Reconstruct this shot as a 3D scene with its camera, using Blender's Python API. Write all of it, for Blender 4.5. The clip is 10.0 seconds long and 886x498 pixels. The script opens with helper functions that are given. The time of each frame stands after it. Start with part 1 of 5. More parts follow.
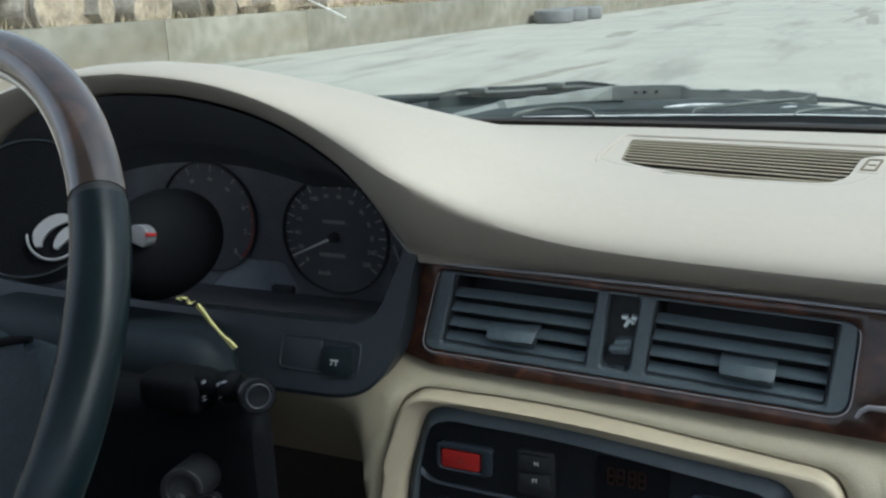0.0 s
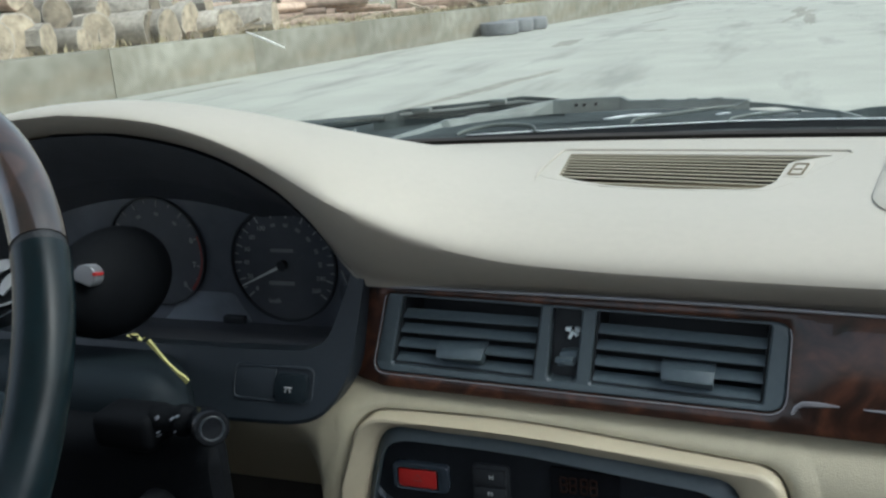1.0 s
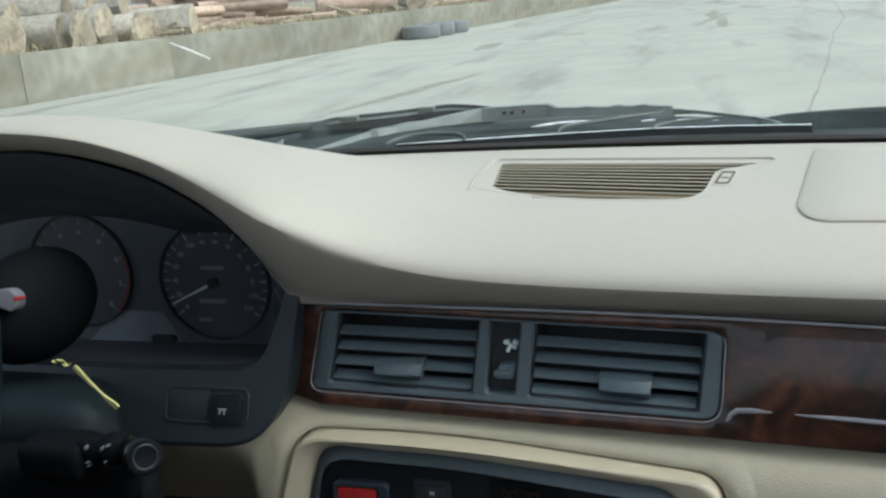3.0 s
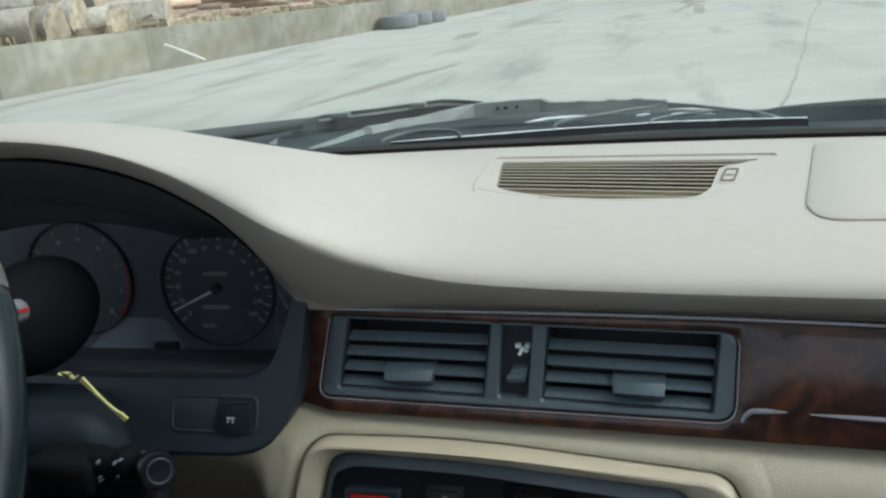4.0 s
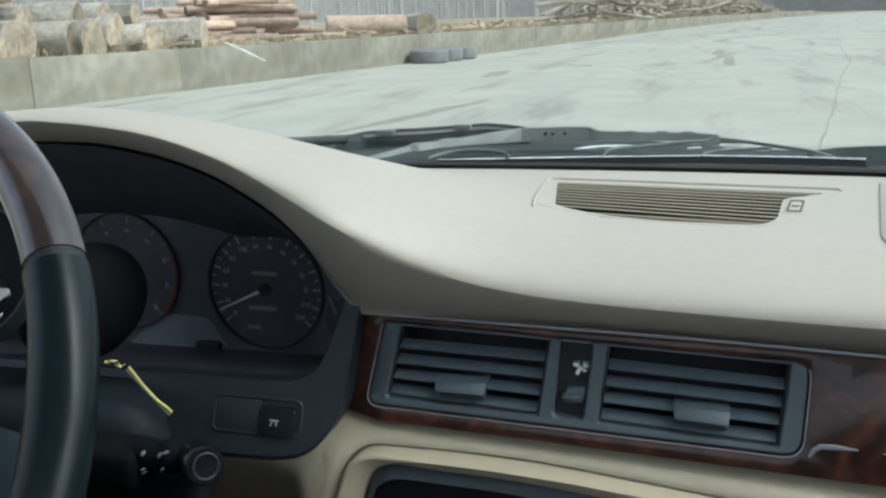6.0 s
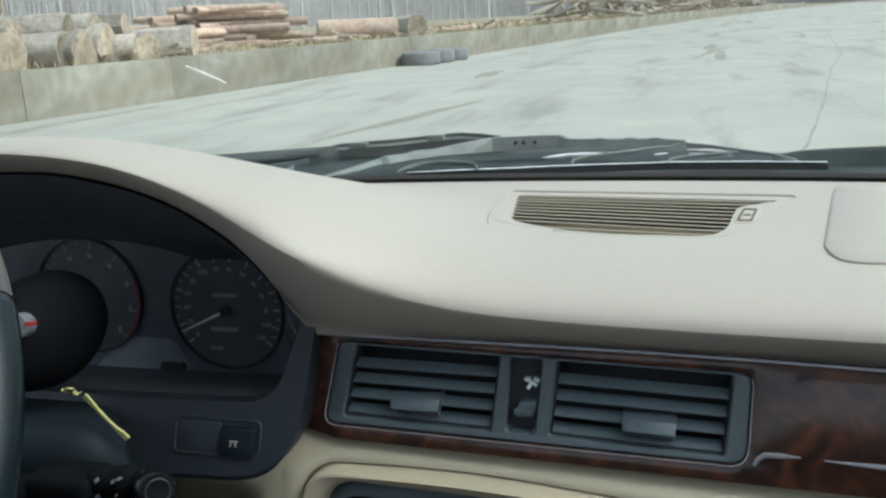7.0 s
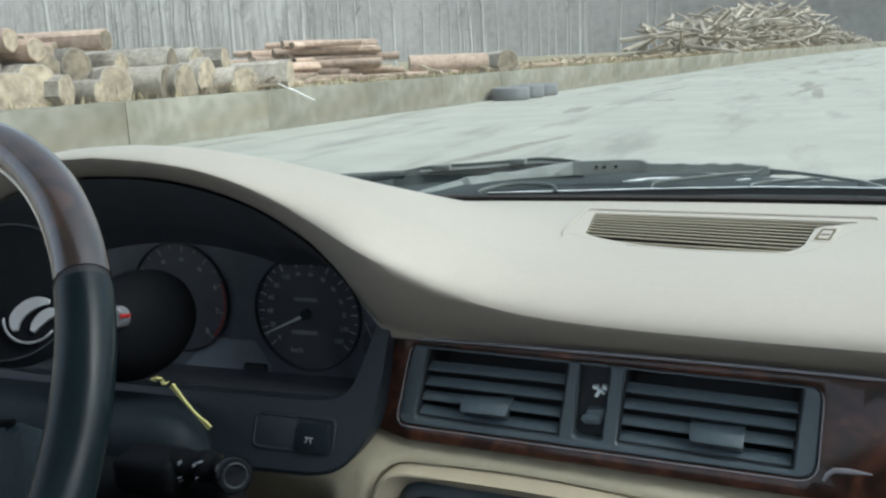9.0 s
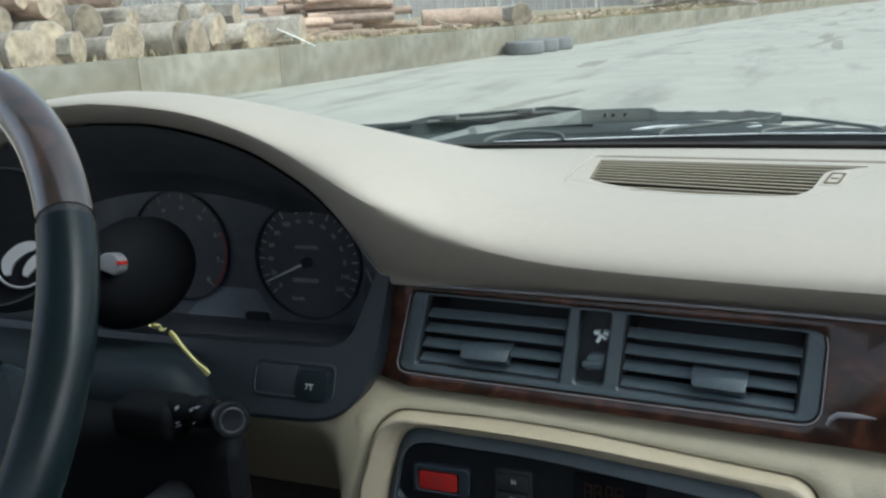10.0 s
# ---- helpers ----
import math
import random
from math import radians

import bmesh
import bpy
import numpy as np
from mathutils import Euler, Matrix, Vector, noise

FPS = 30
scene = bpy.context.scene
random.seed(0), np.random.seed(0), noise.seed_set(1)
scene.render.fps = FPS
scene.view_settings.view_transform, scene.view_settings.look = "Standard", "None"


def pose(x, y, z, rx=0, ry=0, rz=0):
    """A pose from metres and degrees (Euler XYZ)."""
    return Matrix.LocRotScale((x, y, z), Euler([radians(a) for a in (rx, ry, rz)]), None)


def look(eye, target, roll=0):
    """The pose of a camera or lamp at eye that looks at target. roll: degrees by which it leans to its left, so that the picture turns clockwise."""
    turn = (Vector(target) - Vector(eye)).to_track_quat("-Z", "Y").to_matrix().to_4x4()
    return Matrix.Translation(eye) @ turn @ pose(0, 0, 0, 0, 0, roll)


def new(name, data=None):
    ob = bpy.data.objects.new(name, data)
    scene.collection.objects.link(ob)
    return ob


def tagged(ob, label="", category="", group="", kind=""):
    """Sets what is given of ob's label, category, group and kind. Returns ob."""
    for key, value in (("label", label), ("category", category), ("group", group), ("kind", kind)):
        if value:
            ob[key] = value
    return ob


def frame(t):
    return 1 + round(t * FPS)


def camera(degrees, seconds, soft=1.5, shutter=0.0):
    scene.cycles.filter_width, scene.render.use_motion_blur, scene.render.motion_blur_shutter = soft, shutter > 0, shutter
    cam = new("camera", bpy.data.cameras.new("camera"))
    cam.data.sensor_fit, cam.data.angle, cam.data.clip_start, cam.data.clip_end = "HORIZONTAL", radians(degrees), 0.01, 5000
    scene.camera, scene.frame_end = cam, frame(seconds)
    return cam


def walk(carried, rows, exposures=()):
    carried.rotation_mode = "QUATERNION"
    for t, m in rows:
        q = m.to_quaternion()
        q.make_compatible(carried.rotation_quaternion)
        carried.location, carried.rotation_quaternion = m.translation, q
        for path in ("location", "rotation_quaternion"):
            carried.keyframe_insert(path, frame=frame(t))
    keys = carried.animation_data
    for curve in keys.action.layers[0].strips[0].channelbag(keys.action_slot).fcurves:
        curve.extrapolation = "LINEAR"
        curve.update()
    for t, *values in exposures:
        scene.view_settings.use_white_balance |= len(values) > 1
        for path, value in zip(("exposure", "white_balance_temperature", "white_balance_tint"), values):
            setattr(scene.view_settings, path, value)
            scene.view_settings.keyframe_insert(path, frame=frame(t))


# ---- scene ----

# Car frame: x to the right, y ahead, z up from the road; y = 0 is the wood strip of the dashboard.
cam = camera(51.0, 10.0, soft=2.4)
PATH = [
    (0, (0.133, -0.605, 1.035), (-0.65, 1.15, 0.481), -2.1),
    (0.5, (0.135, -0.602, 1.034), (-0.604, 1.148, 0.408), -3.4),
    (1, (0.148, -0.613, 1.044), (-0.555, 1.183, 0.515), -4.4),
    (1.5, (0.139, -0.616, 1.044), (-0.472, 1.219, 0.536), -4.0),
    (2, (0.141, -0.615, 1.051), (-0.442, 1.226, 0.53), -4.1),
    (2.5, (0.14, -0.611, 1.046), (-0.428, 1.235, 0.529), -4.4),
    (3.8, (0.128, -0.606, 1.062), (-0.388, 1.241, 0.495), -4.5),
    (4, (0.117, -0.605, 1.061), (-0.393, 1.246, 0.502), -4.8),
    (4.5, (0.119, -0.599, 1.036), (-0.44, 1.233, 0.46), -2.4),
    (5, (0.112, -0.613, 1.042), (-0.502, 1.224, 0.546), -2.7),
    (5.2, (0.081, -0.613, 1.043), (-0.462, 1.258, 0.587), -0.9),
    (6.3, (0.084, -0.599, 1.039), (-0.474, 1.259, 0.551), -1.9),
    (6.5, (0.133, -0.602, 1.046), (-0.536, 1.23, 0.602), -3.1),
    (7, (0.117, -0.6, 1.054), (-0.424, 1.265, 0.572), -2.9),
    (7.5, (0.119, -0.617, 1.044), (-0.543, 1.216, 0.596), -2.6),
    (8, (0.117, -0.607, 1.041), (-0.557, 1.229, 0.622), -4.5),
    (8.5, (0.127, -0.611, 1.04), (-0.633, 1.191, 0.622), -4.2),
    (9, (0.132, -0.62, 1.039), (-0.585, 1.203, 0.638), -2.6),
    (9.5, (0.128, -0.611, 1.039), (-0.504, 1.226, 0.563), -3.6),
    (10, (0.139, -0.609, 1.028), (-0.604, 1.182, 0.538), -3.1),
]
walk(cam, [(t, look(eye, target, roll)) for t, eye, target, roll in PATH], exposures=[(0, 1.0, 5850, 5), (10, 1.0, 5850, 5)])

# ---- world and light ----
SUN_UP, SUN_ROUND = radians(50), radians(90)
world = bpy.data.worlds.new("overcast_sky")
scene.world = world
world.use_nodes = True
wn = world.node_tree
sky = wn.nodes.new("ShaderNodeTexSky")
sky.sky_type, sky.sun_disc = "NISHITA", False
sky.sun_elevation, sky.sun_rotation = SUN_UP, SUN_ROUND
sky.dust_density, sky.air_density, sky.ozone_density = 6.0, 1.2, 1.0
veil = wn.nodes.new("ShaderNodeHueSaturation")
veil.inputs["Saturation"].default_value = 0.42
wn.links.new(sky.outputs["Color"], veil.inputs["Color"])
wn.links.new(veil.outputs["Color"], wn.nodes["Background"].inputs["Color"])
wn.nodes["Background"].inputs["Strength"].default_value = 0.150
sun = new("sun", bpy.data.lights.new("sun", "SUN"))
sun.data.energy, sun.data.angle, sun.data.color = 0.35, radians(50), (1.0, 0.97, 0.92)
sun.matrix_world = look((0, 0, 60), (-math.sin(SUN_ROUND) * 60 / math.tan(SUN_UP), -math.cos(SUN_ROUND) * 60 / math.tan(SUN_UP), 0))


# ---- materials ----
def material(name, color, rough=0.5, metal=0.0, spread=0.12, grain=60.0, bump=0.0, bump_scale=400.0, coat=0.0, tint=None, blotch=4.0, specular=0.5, vary=0.0, streak=None, island=False):
    """Principled surface with colour variation at two scales and a fine relief."""
    m = bpy.data.materials.new(name)
    m.use_nodes = True
    nt = m.node_tree
    b = nt.nodes["Principled BSDF"]
    b.inputs["Roughness"].default_value, b.inputs["Metallic"].default_value = rough, metal
    b.inputs["Coat Weight"].default_value, b.inputs["Coat Roughness"].default_value = coat, 0.04
    b.inputs["Specular IOR Level"].default_value = specular
    co = nt.nodes.new("ShaderNodeTexCoord")
    fine, broad = nt.nodes.new("ShaderNodeTexNoise"), nt.nodes.new("ShaderNodeTexNoise")
    fine.inputs["Scale"].default_value, broad.inputs["Scale"].default_value = grain, blotch
    fine.inputs["Detail"].default_value, broad.inputs["Detail"].default_value = 5, 4
    both = nt.nodes.new("ShaderNodeMath")
    both.operation = "ADD"
    for tex, k in ((fine, 0), (broad, 1)):
        nt.links.new(co.outputs["Object"], tex.inputs["Vector"])
        nt.links.new(tex.outputs["Fac"], both.inputs[k])
    ramp = nt.nodes.new("ShaderNodeMapRange")
    ramp.inputs["From Min"].default_value, ramp.inputs["From Max"].default_value = 0.7, 1.3
    nt.links.new(both.outputs[0], ramp.inputs["Value"])
    mix = nt.nodes.new("ShaderNodeMix")
    mix.data_type = "RGBA"
    other = tint or tuple(c * (1 + spread) for c in color)
    mix.inputs["A"].default_value = (*[c * (1 - spread) for c in color], 1)
    mix.inputs["B"].default_value = (*other, 1)
    nt.links.new(ramp.outputs["Result"], mix.inputs["Factor"])
    last = mix
    if streak:
        place, tex, edge, over = (nt.nodes.new("ShaderNode" + k) for k in ("Mapping", "TexNoise", "MapRange", "Mix"))
        place.inputs["Rotation"].default_value, place.inputs["Scale"].default_value = (0, 0, streak["turn"]), streak["scale"]
        tex.inputs["Scale"].default_value, tex.inputs["Detail"].default_value, tex.inputs["Roughness"].default_value = 1.0, 6, 0.62
        edge.inputs["From Min"].default_value, edge.inputs["From Max"].default_value, edge.inputs["To Max"].default_value = streak["low"], streak["high"], streak["most"]
        over.data_type = "RGBA"
        over.inputs["B"].default_value = (*streak["color"], 1)
        nt.links.new(co.outputs["Object"], place.inputs["Vector"])
        nt.links.new(place.outputs["Vector"], tex.inputs["Vector"])
        nt.links.new(tex.outputs["Fac"], edge.inputs["Value"])
        nt.links.new(edge.outputs["Result"], over.inputs["Factor"])
        nt.links.new(last.outputs["Result"], over.inputs["A"])
        last = over
    if vary:
        info, span, times = (nt.nodes.new("ShaderNode" + k) for k in ("NewGeometry" if island else "ObjectInfo", "MapRange", "VectorMath"))
        span.inputs["To Min"].default_value, span.inputs["To Max"].default_value = 1 - vary, 1 + vary
        times.operation = "SCALE"
        nt.links.new(info.outputs["Random Per Island" if island else "Random"], span.inputs["Value"])
        nt.links.new(span.outputs["Result"], times.inputs["Scale"])
        nt.links.new(last.outputs["Result"], times.inputs[0])
        nt.links.new(times.outputs["Vector"], b.inputs["Base Color"])
    else:
        nt.links.new(last.outputs["Result"], b.inputs["Base Color"])
    if bump:
        n, bp = nt.nodes.new("ShaderNodeTexNoise"), nt.nodes.new("ShaderNodeBump")
        n.inputs["Scale"].default_value, n.inputs["Detail"].default_value = bump_scale, 3
        bp.inputs["Strength"].default_value, bp.inputs["Distance"].default_value = bump, 0.002 if bump_scale > 50 else 0.03
        nt.links.new(co.outputs["Object"], n.inputs["Vector"])
        nt.links.new(n.outputs["Fac"], bp.inputs["Height"])
        nt.links.new(bp.outputs["Normal"], b.inputs["Normal"])
    return m


def burl_wood(name="burl_wood", bright=1.0, gloss=1.0, cool=1.0):
    """Lacquered red-brown burl with cloudy dark figure."""
    m = material(name, (0.1, 0.03, 0.02), 0.35, coat=gloss, specular=0.5 * gloss)
    nt = m.node_tree
    b = nt.nodes["Principled BSDF"]
    co = nt.nodes.new("ShaderNodeTexCoord")
    wave, ramp = nt.nodes.new("ShaderNodeTexNoise"), nt.nodes.new("ShaderNodeValToRGB")
    wave.inputs["Scale"].default_value, wave.inputs["Detail"].default_value, wave.inputs["Distortion"].default_value = 28, 8, 1.6
    nt.links.new(co.outputs["Object"], wave.inputs["Vector"])
    nt.links.new(wave.outputs["Fac"], ramp.inputs["Fac"])
    ramp.color_ramp.elements[0].position, ramp.color_ramp.elements[0].color = 0.3, (0.014 * bright, 0.007 * bright * cool, 0.006 * bright * cool, 1)
    ramp.color_ramp.elements[1].position, ramp.color_ramp.elements[1].color = 0.72, (0.14 * bright, 0.036 * bright * cool, 0.02 * bright * cool, 1)
    mid = ramp.color_ramp.elements.new(0.5)
    mid.color = (0.06 * bright, 0.017 * bright * cool, 0.011 * bright * cool, 1)
    nt.links.new(ramp.outputs["Color"], b.inputs["Base Color"])
    return m


def pane(name, tint, gloss=1.0, rough=0.0):
    """Clear glass: what lies behind it, tinted, under a Fresnel reflection."""
    m = bpy.data.materials.new(name)
    m.use_nodes = True
    nt = m.node_tree
    nt.nodes.remove(nt.nodes["Principled BSDF"])
    see, shine, mix, facing, power, scale = (nt.nodes.new("ShaderNode" + k) for k in ("BsdfTransparent", "BsdfGlossy", "MixShader", "LayerWeight", "Math", "Math"))
    see.inputs["Color"].default_value, shine.inputs["Roughness"].default_value = (*tint, 1), rough
    power.operation, power.inputs[1].default_value = "POWER", 5.0
    scale.operation, scale.inputs[1].default_value, scale.inputs[2].default_value = "MULTIPLY_ADD", gloss, 0.05 * gloss
    nt.links.new(facing.outputs["Facing"], power.inputs[0])
    nt.links.new(power.outputs[0], scale.inputs[0])
    nt.links.new(scale.outputs[0], mix.inputs[0])
    nt.links.new(see.outputs[0], mix.inputs[1])
    nt.links.new(shine.outputs[0], mix.inputs[2])
    nt.links.new(mix.outputs[0], nt.nodes["Material Output"].inputs["Surface"])
    return m


def lamp_material(name, color, strength):
    m = material(name, color, 0.4)
    b = m.node_tree.nodes["Principled BSDF"]
    b.inputs["Emission Color"].default_value, b.inputs["Emission Strength"].default_value = (*color, 1), strength
    return m


BEIGE = material("beige_vinyl", (0.398, 0.366, 0.312), 0.48, specular=0.5, spread=0.03, grain=150, bump=0.14, bump_scale=1100, blotch=6)
TAN = material("tan_vinyl", (0.375, 0.341, 0.248), 0.5, spread=0.04, grain=150, bump=0.3, bump_scale=900)
TAN_RING = material("tan_plastic", (0.47, 0.415, 0.30), 0.42, spread=0.04, grain=120, bump=0.15, bump_scale=900)
# brown carrying the shade between the grille slats; the toggle shares it
GRILLE_DARK = material("grille_duct_brown", (0.12, 0.094, 0.054), 0.9)
GRILLE_SLAT = material("tan_brown_slat_plastic", (0.245, 0.217, 0.158), 0.6, specular=0.3, spread=0.06, grain=120)
BLACK = material("black_plastic", (0.014, 0.0165, 0.020), 0.6, spread=0.2, grain=200, bump=0.2, bump_scale=800)
TRAY_BLACK = material("deep_black_plastic", (0.0085, 0.0105, 0.0135), 0.5, spread=0.2, grain=200, bump=0.15, bump_scale=800, specular=0.25)
SLATE = material("slate_plastic", (0.084, 0.111, 0.128), 0.42, spread=0.12, grain=200, bump=0.2, bump_scale=900)
SLATE_LIGHT = material("grey_blue_plastic", (0.069, 0.089, 0.101), 0.36, spread=0.1, grain=200, bump=0.15, bump_scale=900)
JET = material("jet_black_plastic", (0.0055, 0.0062, 0.0075), 0.65, spread=0.2, grain=200, bump=0.2, bump_scale=800, specular=0.04)
BEZEL = material("dark_blue_grey_plastic", (0.016, 0.0215, 0.028), 0.45, spread=0.12, grain=200, bump=0.2, bump_scale=900)
COVER = material("dark_slate_plastic", (0.009, 0.0138, 0.0178), 0.6, spread=0.12, grain=200, bump=0.2, bump_scale=900, specular=0.14)
KNOB = material("polished_black_plastic", (0.005, 0.006, 0.008), 0.22, grain=200, specular=0.35)
# lining and dial colours are raised to stand for haze in the lens
LINING = material("dark_hood_lining", (0.044, 0.048, 0.058), 0.8, bump=0.2, bump_scale=900)
DIAL = material("dial_print", (0.064, 0.068, 0.078), 0.5)
DIAL_GREY = material("dial_surround", (0.085, 0.093, 0.11), 0.45, spread=0.35, grain=30, blotch=11)
REFLECT_GREY = material("warning_lamp_film", (0.17, 0.187, 0.215), 0.4, spread=0.35, grain=25, blotch=18)
WHITE = material("white_print", (0.6, 0.62, 0.6), 0.5)
MARK = material("fresh_white_print", (0.82, 0.9, 0.9), 0.4)
CAP = material("dull_white_plastic", (0.14, 0.145, 0.16), 0.4)
PRINT = material("dull_white_print", (0.32, 0.33, 0.33), 0.5)
FADED = material("faded_print", (0.2, 0.205, 0.21), 0.5)
RED = material("red_lens", (0.36, 0.02, 0.018), 0.3)
REDDISH = material("red_print", (0.2, 0.035, 0.03), 0.5)
LED = lamp_material("dim_clock_digits", (0.022, 0.008, 0.004), 0.015)
CYAN = lamp_material("cyan_display", (0.25, 0.45, 0.46), 0.3)
WOOD = burl_wood("burl_wood", 0.72, 0.55, 1.5)
RIM_WOOD = burl_wood("rim_burl_wood", 0.45, 1.0, 1.7)
# pale grey that carries the highlights along the lacquered wood's edges
BEAD = material("grey_gloss_bead", (0.2, 0.195, 0.21), 0.2, coat=0.8)
HUB = material("dark_teal_vinyl", (0.016, 0.027, 0.034), 0.5, specular=0.12, spread=0.2, grain=200, bump=0.2, bump_scale=900)
LEATHER = material("black_leather", (0.005, 0.0125, 0.016), 0.28, spread=0.25, grain=90, blotch=25, bump=0.04, bump_scale=500, specular=0.25)
GLOSS = material("glossy_dark_plastic", (0.026, 0.035, 0.047), 0.26, grain=200)
SILVER = material("satin_silver_plastic", (0.30, 0.31, 0.33), 0.25, metal=0.3, spread=0.05)
STEEL = material("brushed_steel", (0.4, 0.42, 0.42), 0.42, metal=1.0)
DULL = material("dull_dark_steel", (0.012, 0.013, 0.015), 0.5, metal=0.1, specular=0.2)
YELLOW = material("yellow_ribbon", (0.38, 0.36, 0.14), 0.6, spread=0.15, grain=300)
SEAL = material("brownish_black_rubber", (0.022, 0.02, 0.017), 0.8, spread=0.25, grain=60, specular=0.05)
RUBBER = material("black_rubber", (0.011, 0.012, 0.013), 0.8, spread=0.2, specular=0.05)
# scuttle and wiper colours are lifted for the haze on the windscreen
SCUTTLE = material("weathered_black_scuttle", (0.043, 0.052, 0.052), 0.9, spread=0.35, grain=25, blotch=9, specular=0.2)
WIPER_GREY = material("weathered_wiper_paint", (0.135, 0.152, 0.142), 0.5, spread=0.22, grain=45, blotch=14, bump=0.1, bump_scale=60)
# pale steel of the blade spine, also painted on as glints under the arm
SPINE = material("pale_worn_steel", (0.85, 0.87, 0.86), 0.35, metal=0.2, spread=0.3, grain=60)
PAINT = material("dark_green_car_paint", (0.015, 0.03, 0.028), 0.3, coat=1.0, grain=20)
HEADLINER = material("grey_headlining", (0.72, 0.71, 0.68), 0.9, bump=0.3, bump_scale=600)
CARPET = material("brown_carpet", (0.05, 0.045, 0.038), 0.95, bump=0.5, bump_scale=500)
GLASS = pane("windscreen_glass", (0.80, 0.84, 0.81))
CLUSTER_LENS = pane("cluster_lens", (0.88, 0.89, 0.9), 0.08)
SCRATCH = material("white_scratch", (0.8, 0.82, 0.8), 0.6)
ASPHALT = material("pale_worn_road", (0.335, 0.335, 0.292), 0.75, spread=0.13, grain=1.1, bump=0.3, bump_scale=25, blotch=0.22, specular=0.4, streak=dict(turn=0.12, scale=(1.2, 0.2, 1), low=0.52, high=0.65, most=0.75, color=(0.2, 0.2, 0.18)))
CRACK = material("tarred_crack", (0.225, 0.22, 0.195), 0.8, spread=0.3)
PATCH = material("dark_road_patch", (0.245, 0.238, 0.205), 0.85, spread=0.25, grain=6, blotch=0.6, specular=0.3)
CONCRETE = material("weathered_concrete", (0.205, 0.192, 0.142), 0.85, spread=0.3, grain=4.0, bump=0.2, bump_scale=30, blotch=0.7, tint=(0.28, 0.274, 0.226), vary=0.12, streak=dict(turn=0.0, scale=(1, 0.5, 2.2), low=0.5, high=0.68, most=0.45, color=(0.2, 0.16, 0.1)))
SOIL = material("dry_grass_soil", (0.25, 0.22, 0.15), 0.95, spread=0.25, grain=3.0, bump=0.6, bump_scale=12, blotch=0.3)
STRAW = material("dry_grass", (0.36, 0.31, 0.19), 0.9, spread=0.3, grain=2.0)
# BARK, BARK_RED, BRUSH and TYRE are lifted to carry the outdoor haze
BARK = material("rough_bark", (0.32, 0.29, 0.245), 0.95, vary=0.3, spread=0.35, grain=14, bump=0.8, bump_scale=40)
BARK_RED = material("reddish_bark", (0.42, 0.315, 0.245), 0.9, vary=0.3, spread=0.3, grain=10, bump=0.6, bump_scale=40)
CUT = material("sawn_wood", (0.27, 0.226, 0.165), 0.9, vary=0.45, spread=0.45, grain=9, blotch=3, bump=0.5, bump_scale=30)
BRUSH = material("grey_brushwood", (0.4, 0.36, 0.3), 0.95, spread=0.4, grain=1.5, blotch=0.4)
BIRCH = material("birch_bark", (0.5, 0.5, 0.49), 0.9, spread=0.2, grain=5, tint=(0.38, 0.38, 0.365), vary=0.15)
TWIG = material("bare_twigs", (0.31, 0.305, 0.3), 0.95, spread=0.2, vary=0.3, island=True)
FOREST = material("distant_bare_forest", (0.33, 0.328, 0.325), 1.0, spread=0.18, grain=0.5, blotch=0.05)
TYRE = material("tyre_rubber", (0.165, 0.172, 0.176), 0.8, spread=0.2, grain=20)


# ---- mesh helpers ----
def mesh_of(bm, name, mat, smooth=True):
    me = bpy.data.meshes.new(name)
    bmesh.ops.recalc_face_normals(bm, faces=bm.faces)
    bm.to_mesh(me)
    bm.free()
    me.materials.append(mat)
    if smooth:
        me.polygons.foreach_set("use_smooth", [True] * len(me.polygons))
        me.set_sharp_from_angle(angle=radians(38))
    return me


def part(name, bm, mat, parent, label="", smooth=True):
    """One mesh object under a thing or a part."""
    ob = new(name, mesh_of(bm, name, mat, smooth))
    ob.parent = parent
    if label:
        tagged(ob, label)
    return ob


def thing(name, label, category, at=(0, 0, 0), group="", kind=""):
    ob = new(name)
    ob.empty_display_size = 0.05
    ob.location = at
    bpy.context.view_layer.update()
    return tagged(ob, label, category, group, kind)


def flat(u, w, d):
    """The plane of the dashboard's front: across, up, and out towards the seats."""
    return (u, (w - 0.832) * 0.26 - d, w)


def prism(bm, outline, place, d0, d1, bevel=0.0):
    """A plate with the given outline from depth d0 to d1, its outer edge rounded."""
    back = [bm.verts.new(place(u, w, d0)) for u, w in outline]
    front = [bm.verts.new(place(u, w, d1)) for u, w in outline]
    n = len(outline)
    f = bm.faces.new(front)
    bm.faces.new(back[::-1])
    for i in range(n):
        bm.faces.new((back[i], back[(i + 1) % n], front[(i + 1) % n], front[i]))
    if bevel:
        bmesh.ops.bevel(bm, geom=list(f.edges), offset=bevel, segments=3, affect="EDGES", profile=0.5)
    return bm


def rounded(pts, r, n=5):
    """The outline with its corners rounded by the radius r (one, or one for each corner)."""
    out = []
    for i, p in enumerate(pts):
        a, b, c = Vector(pts[i - 1]), Vector(p), Vector(pts[(i + 1) % len(pts)])
        k = r[i] if isinstance(r, (list, tuple)) else r
        u, v = (a - b), (c - b)
        k = min(k, u.length * 0.48, v.length * 0.48)
        s, e = b + u.normalized() * k, b + v.normalized() * k
        for j in range(n + 1):
            t = j / n
            out.append(tuple(s * (1 - t) ** 2 + b * 2 * t * (1 - t) + e * t * t))
    return out


def rect(u0, u1, w0, w1, r=0.002, n=4):
    return rounded([(u0, w0), (u1, w0), (u1, w1), (u0, w1)], r, n)


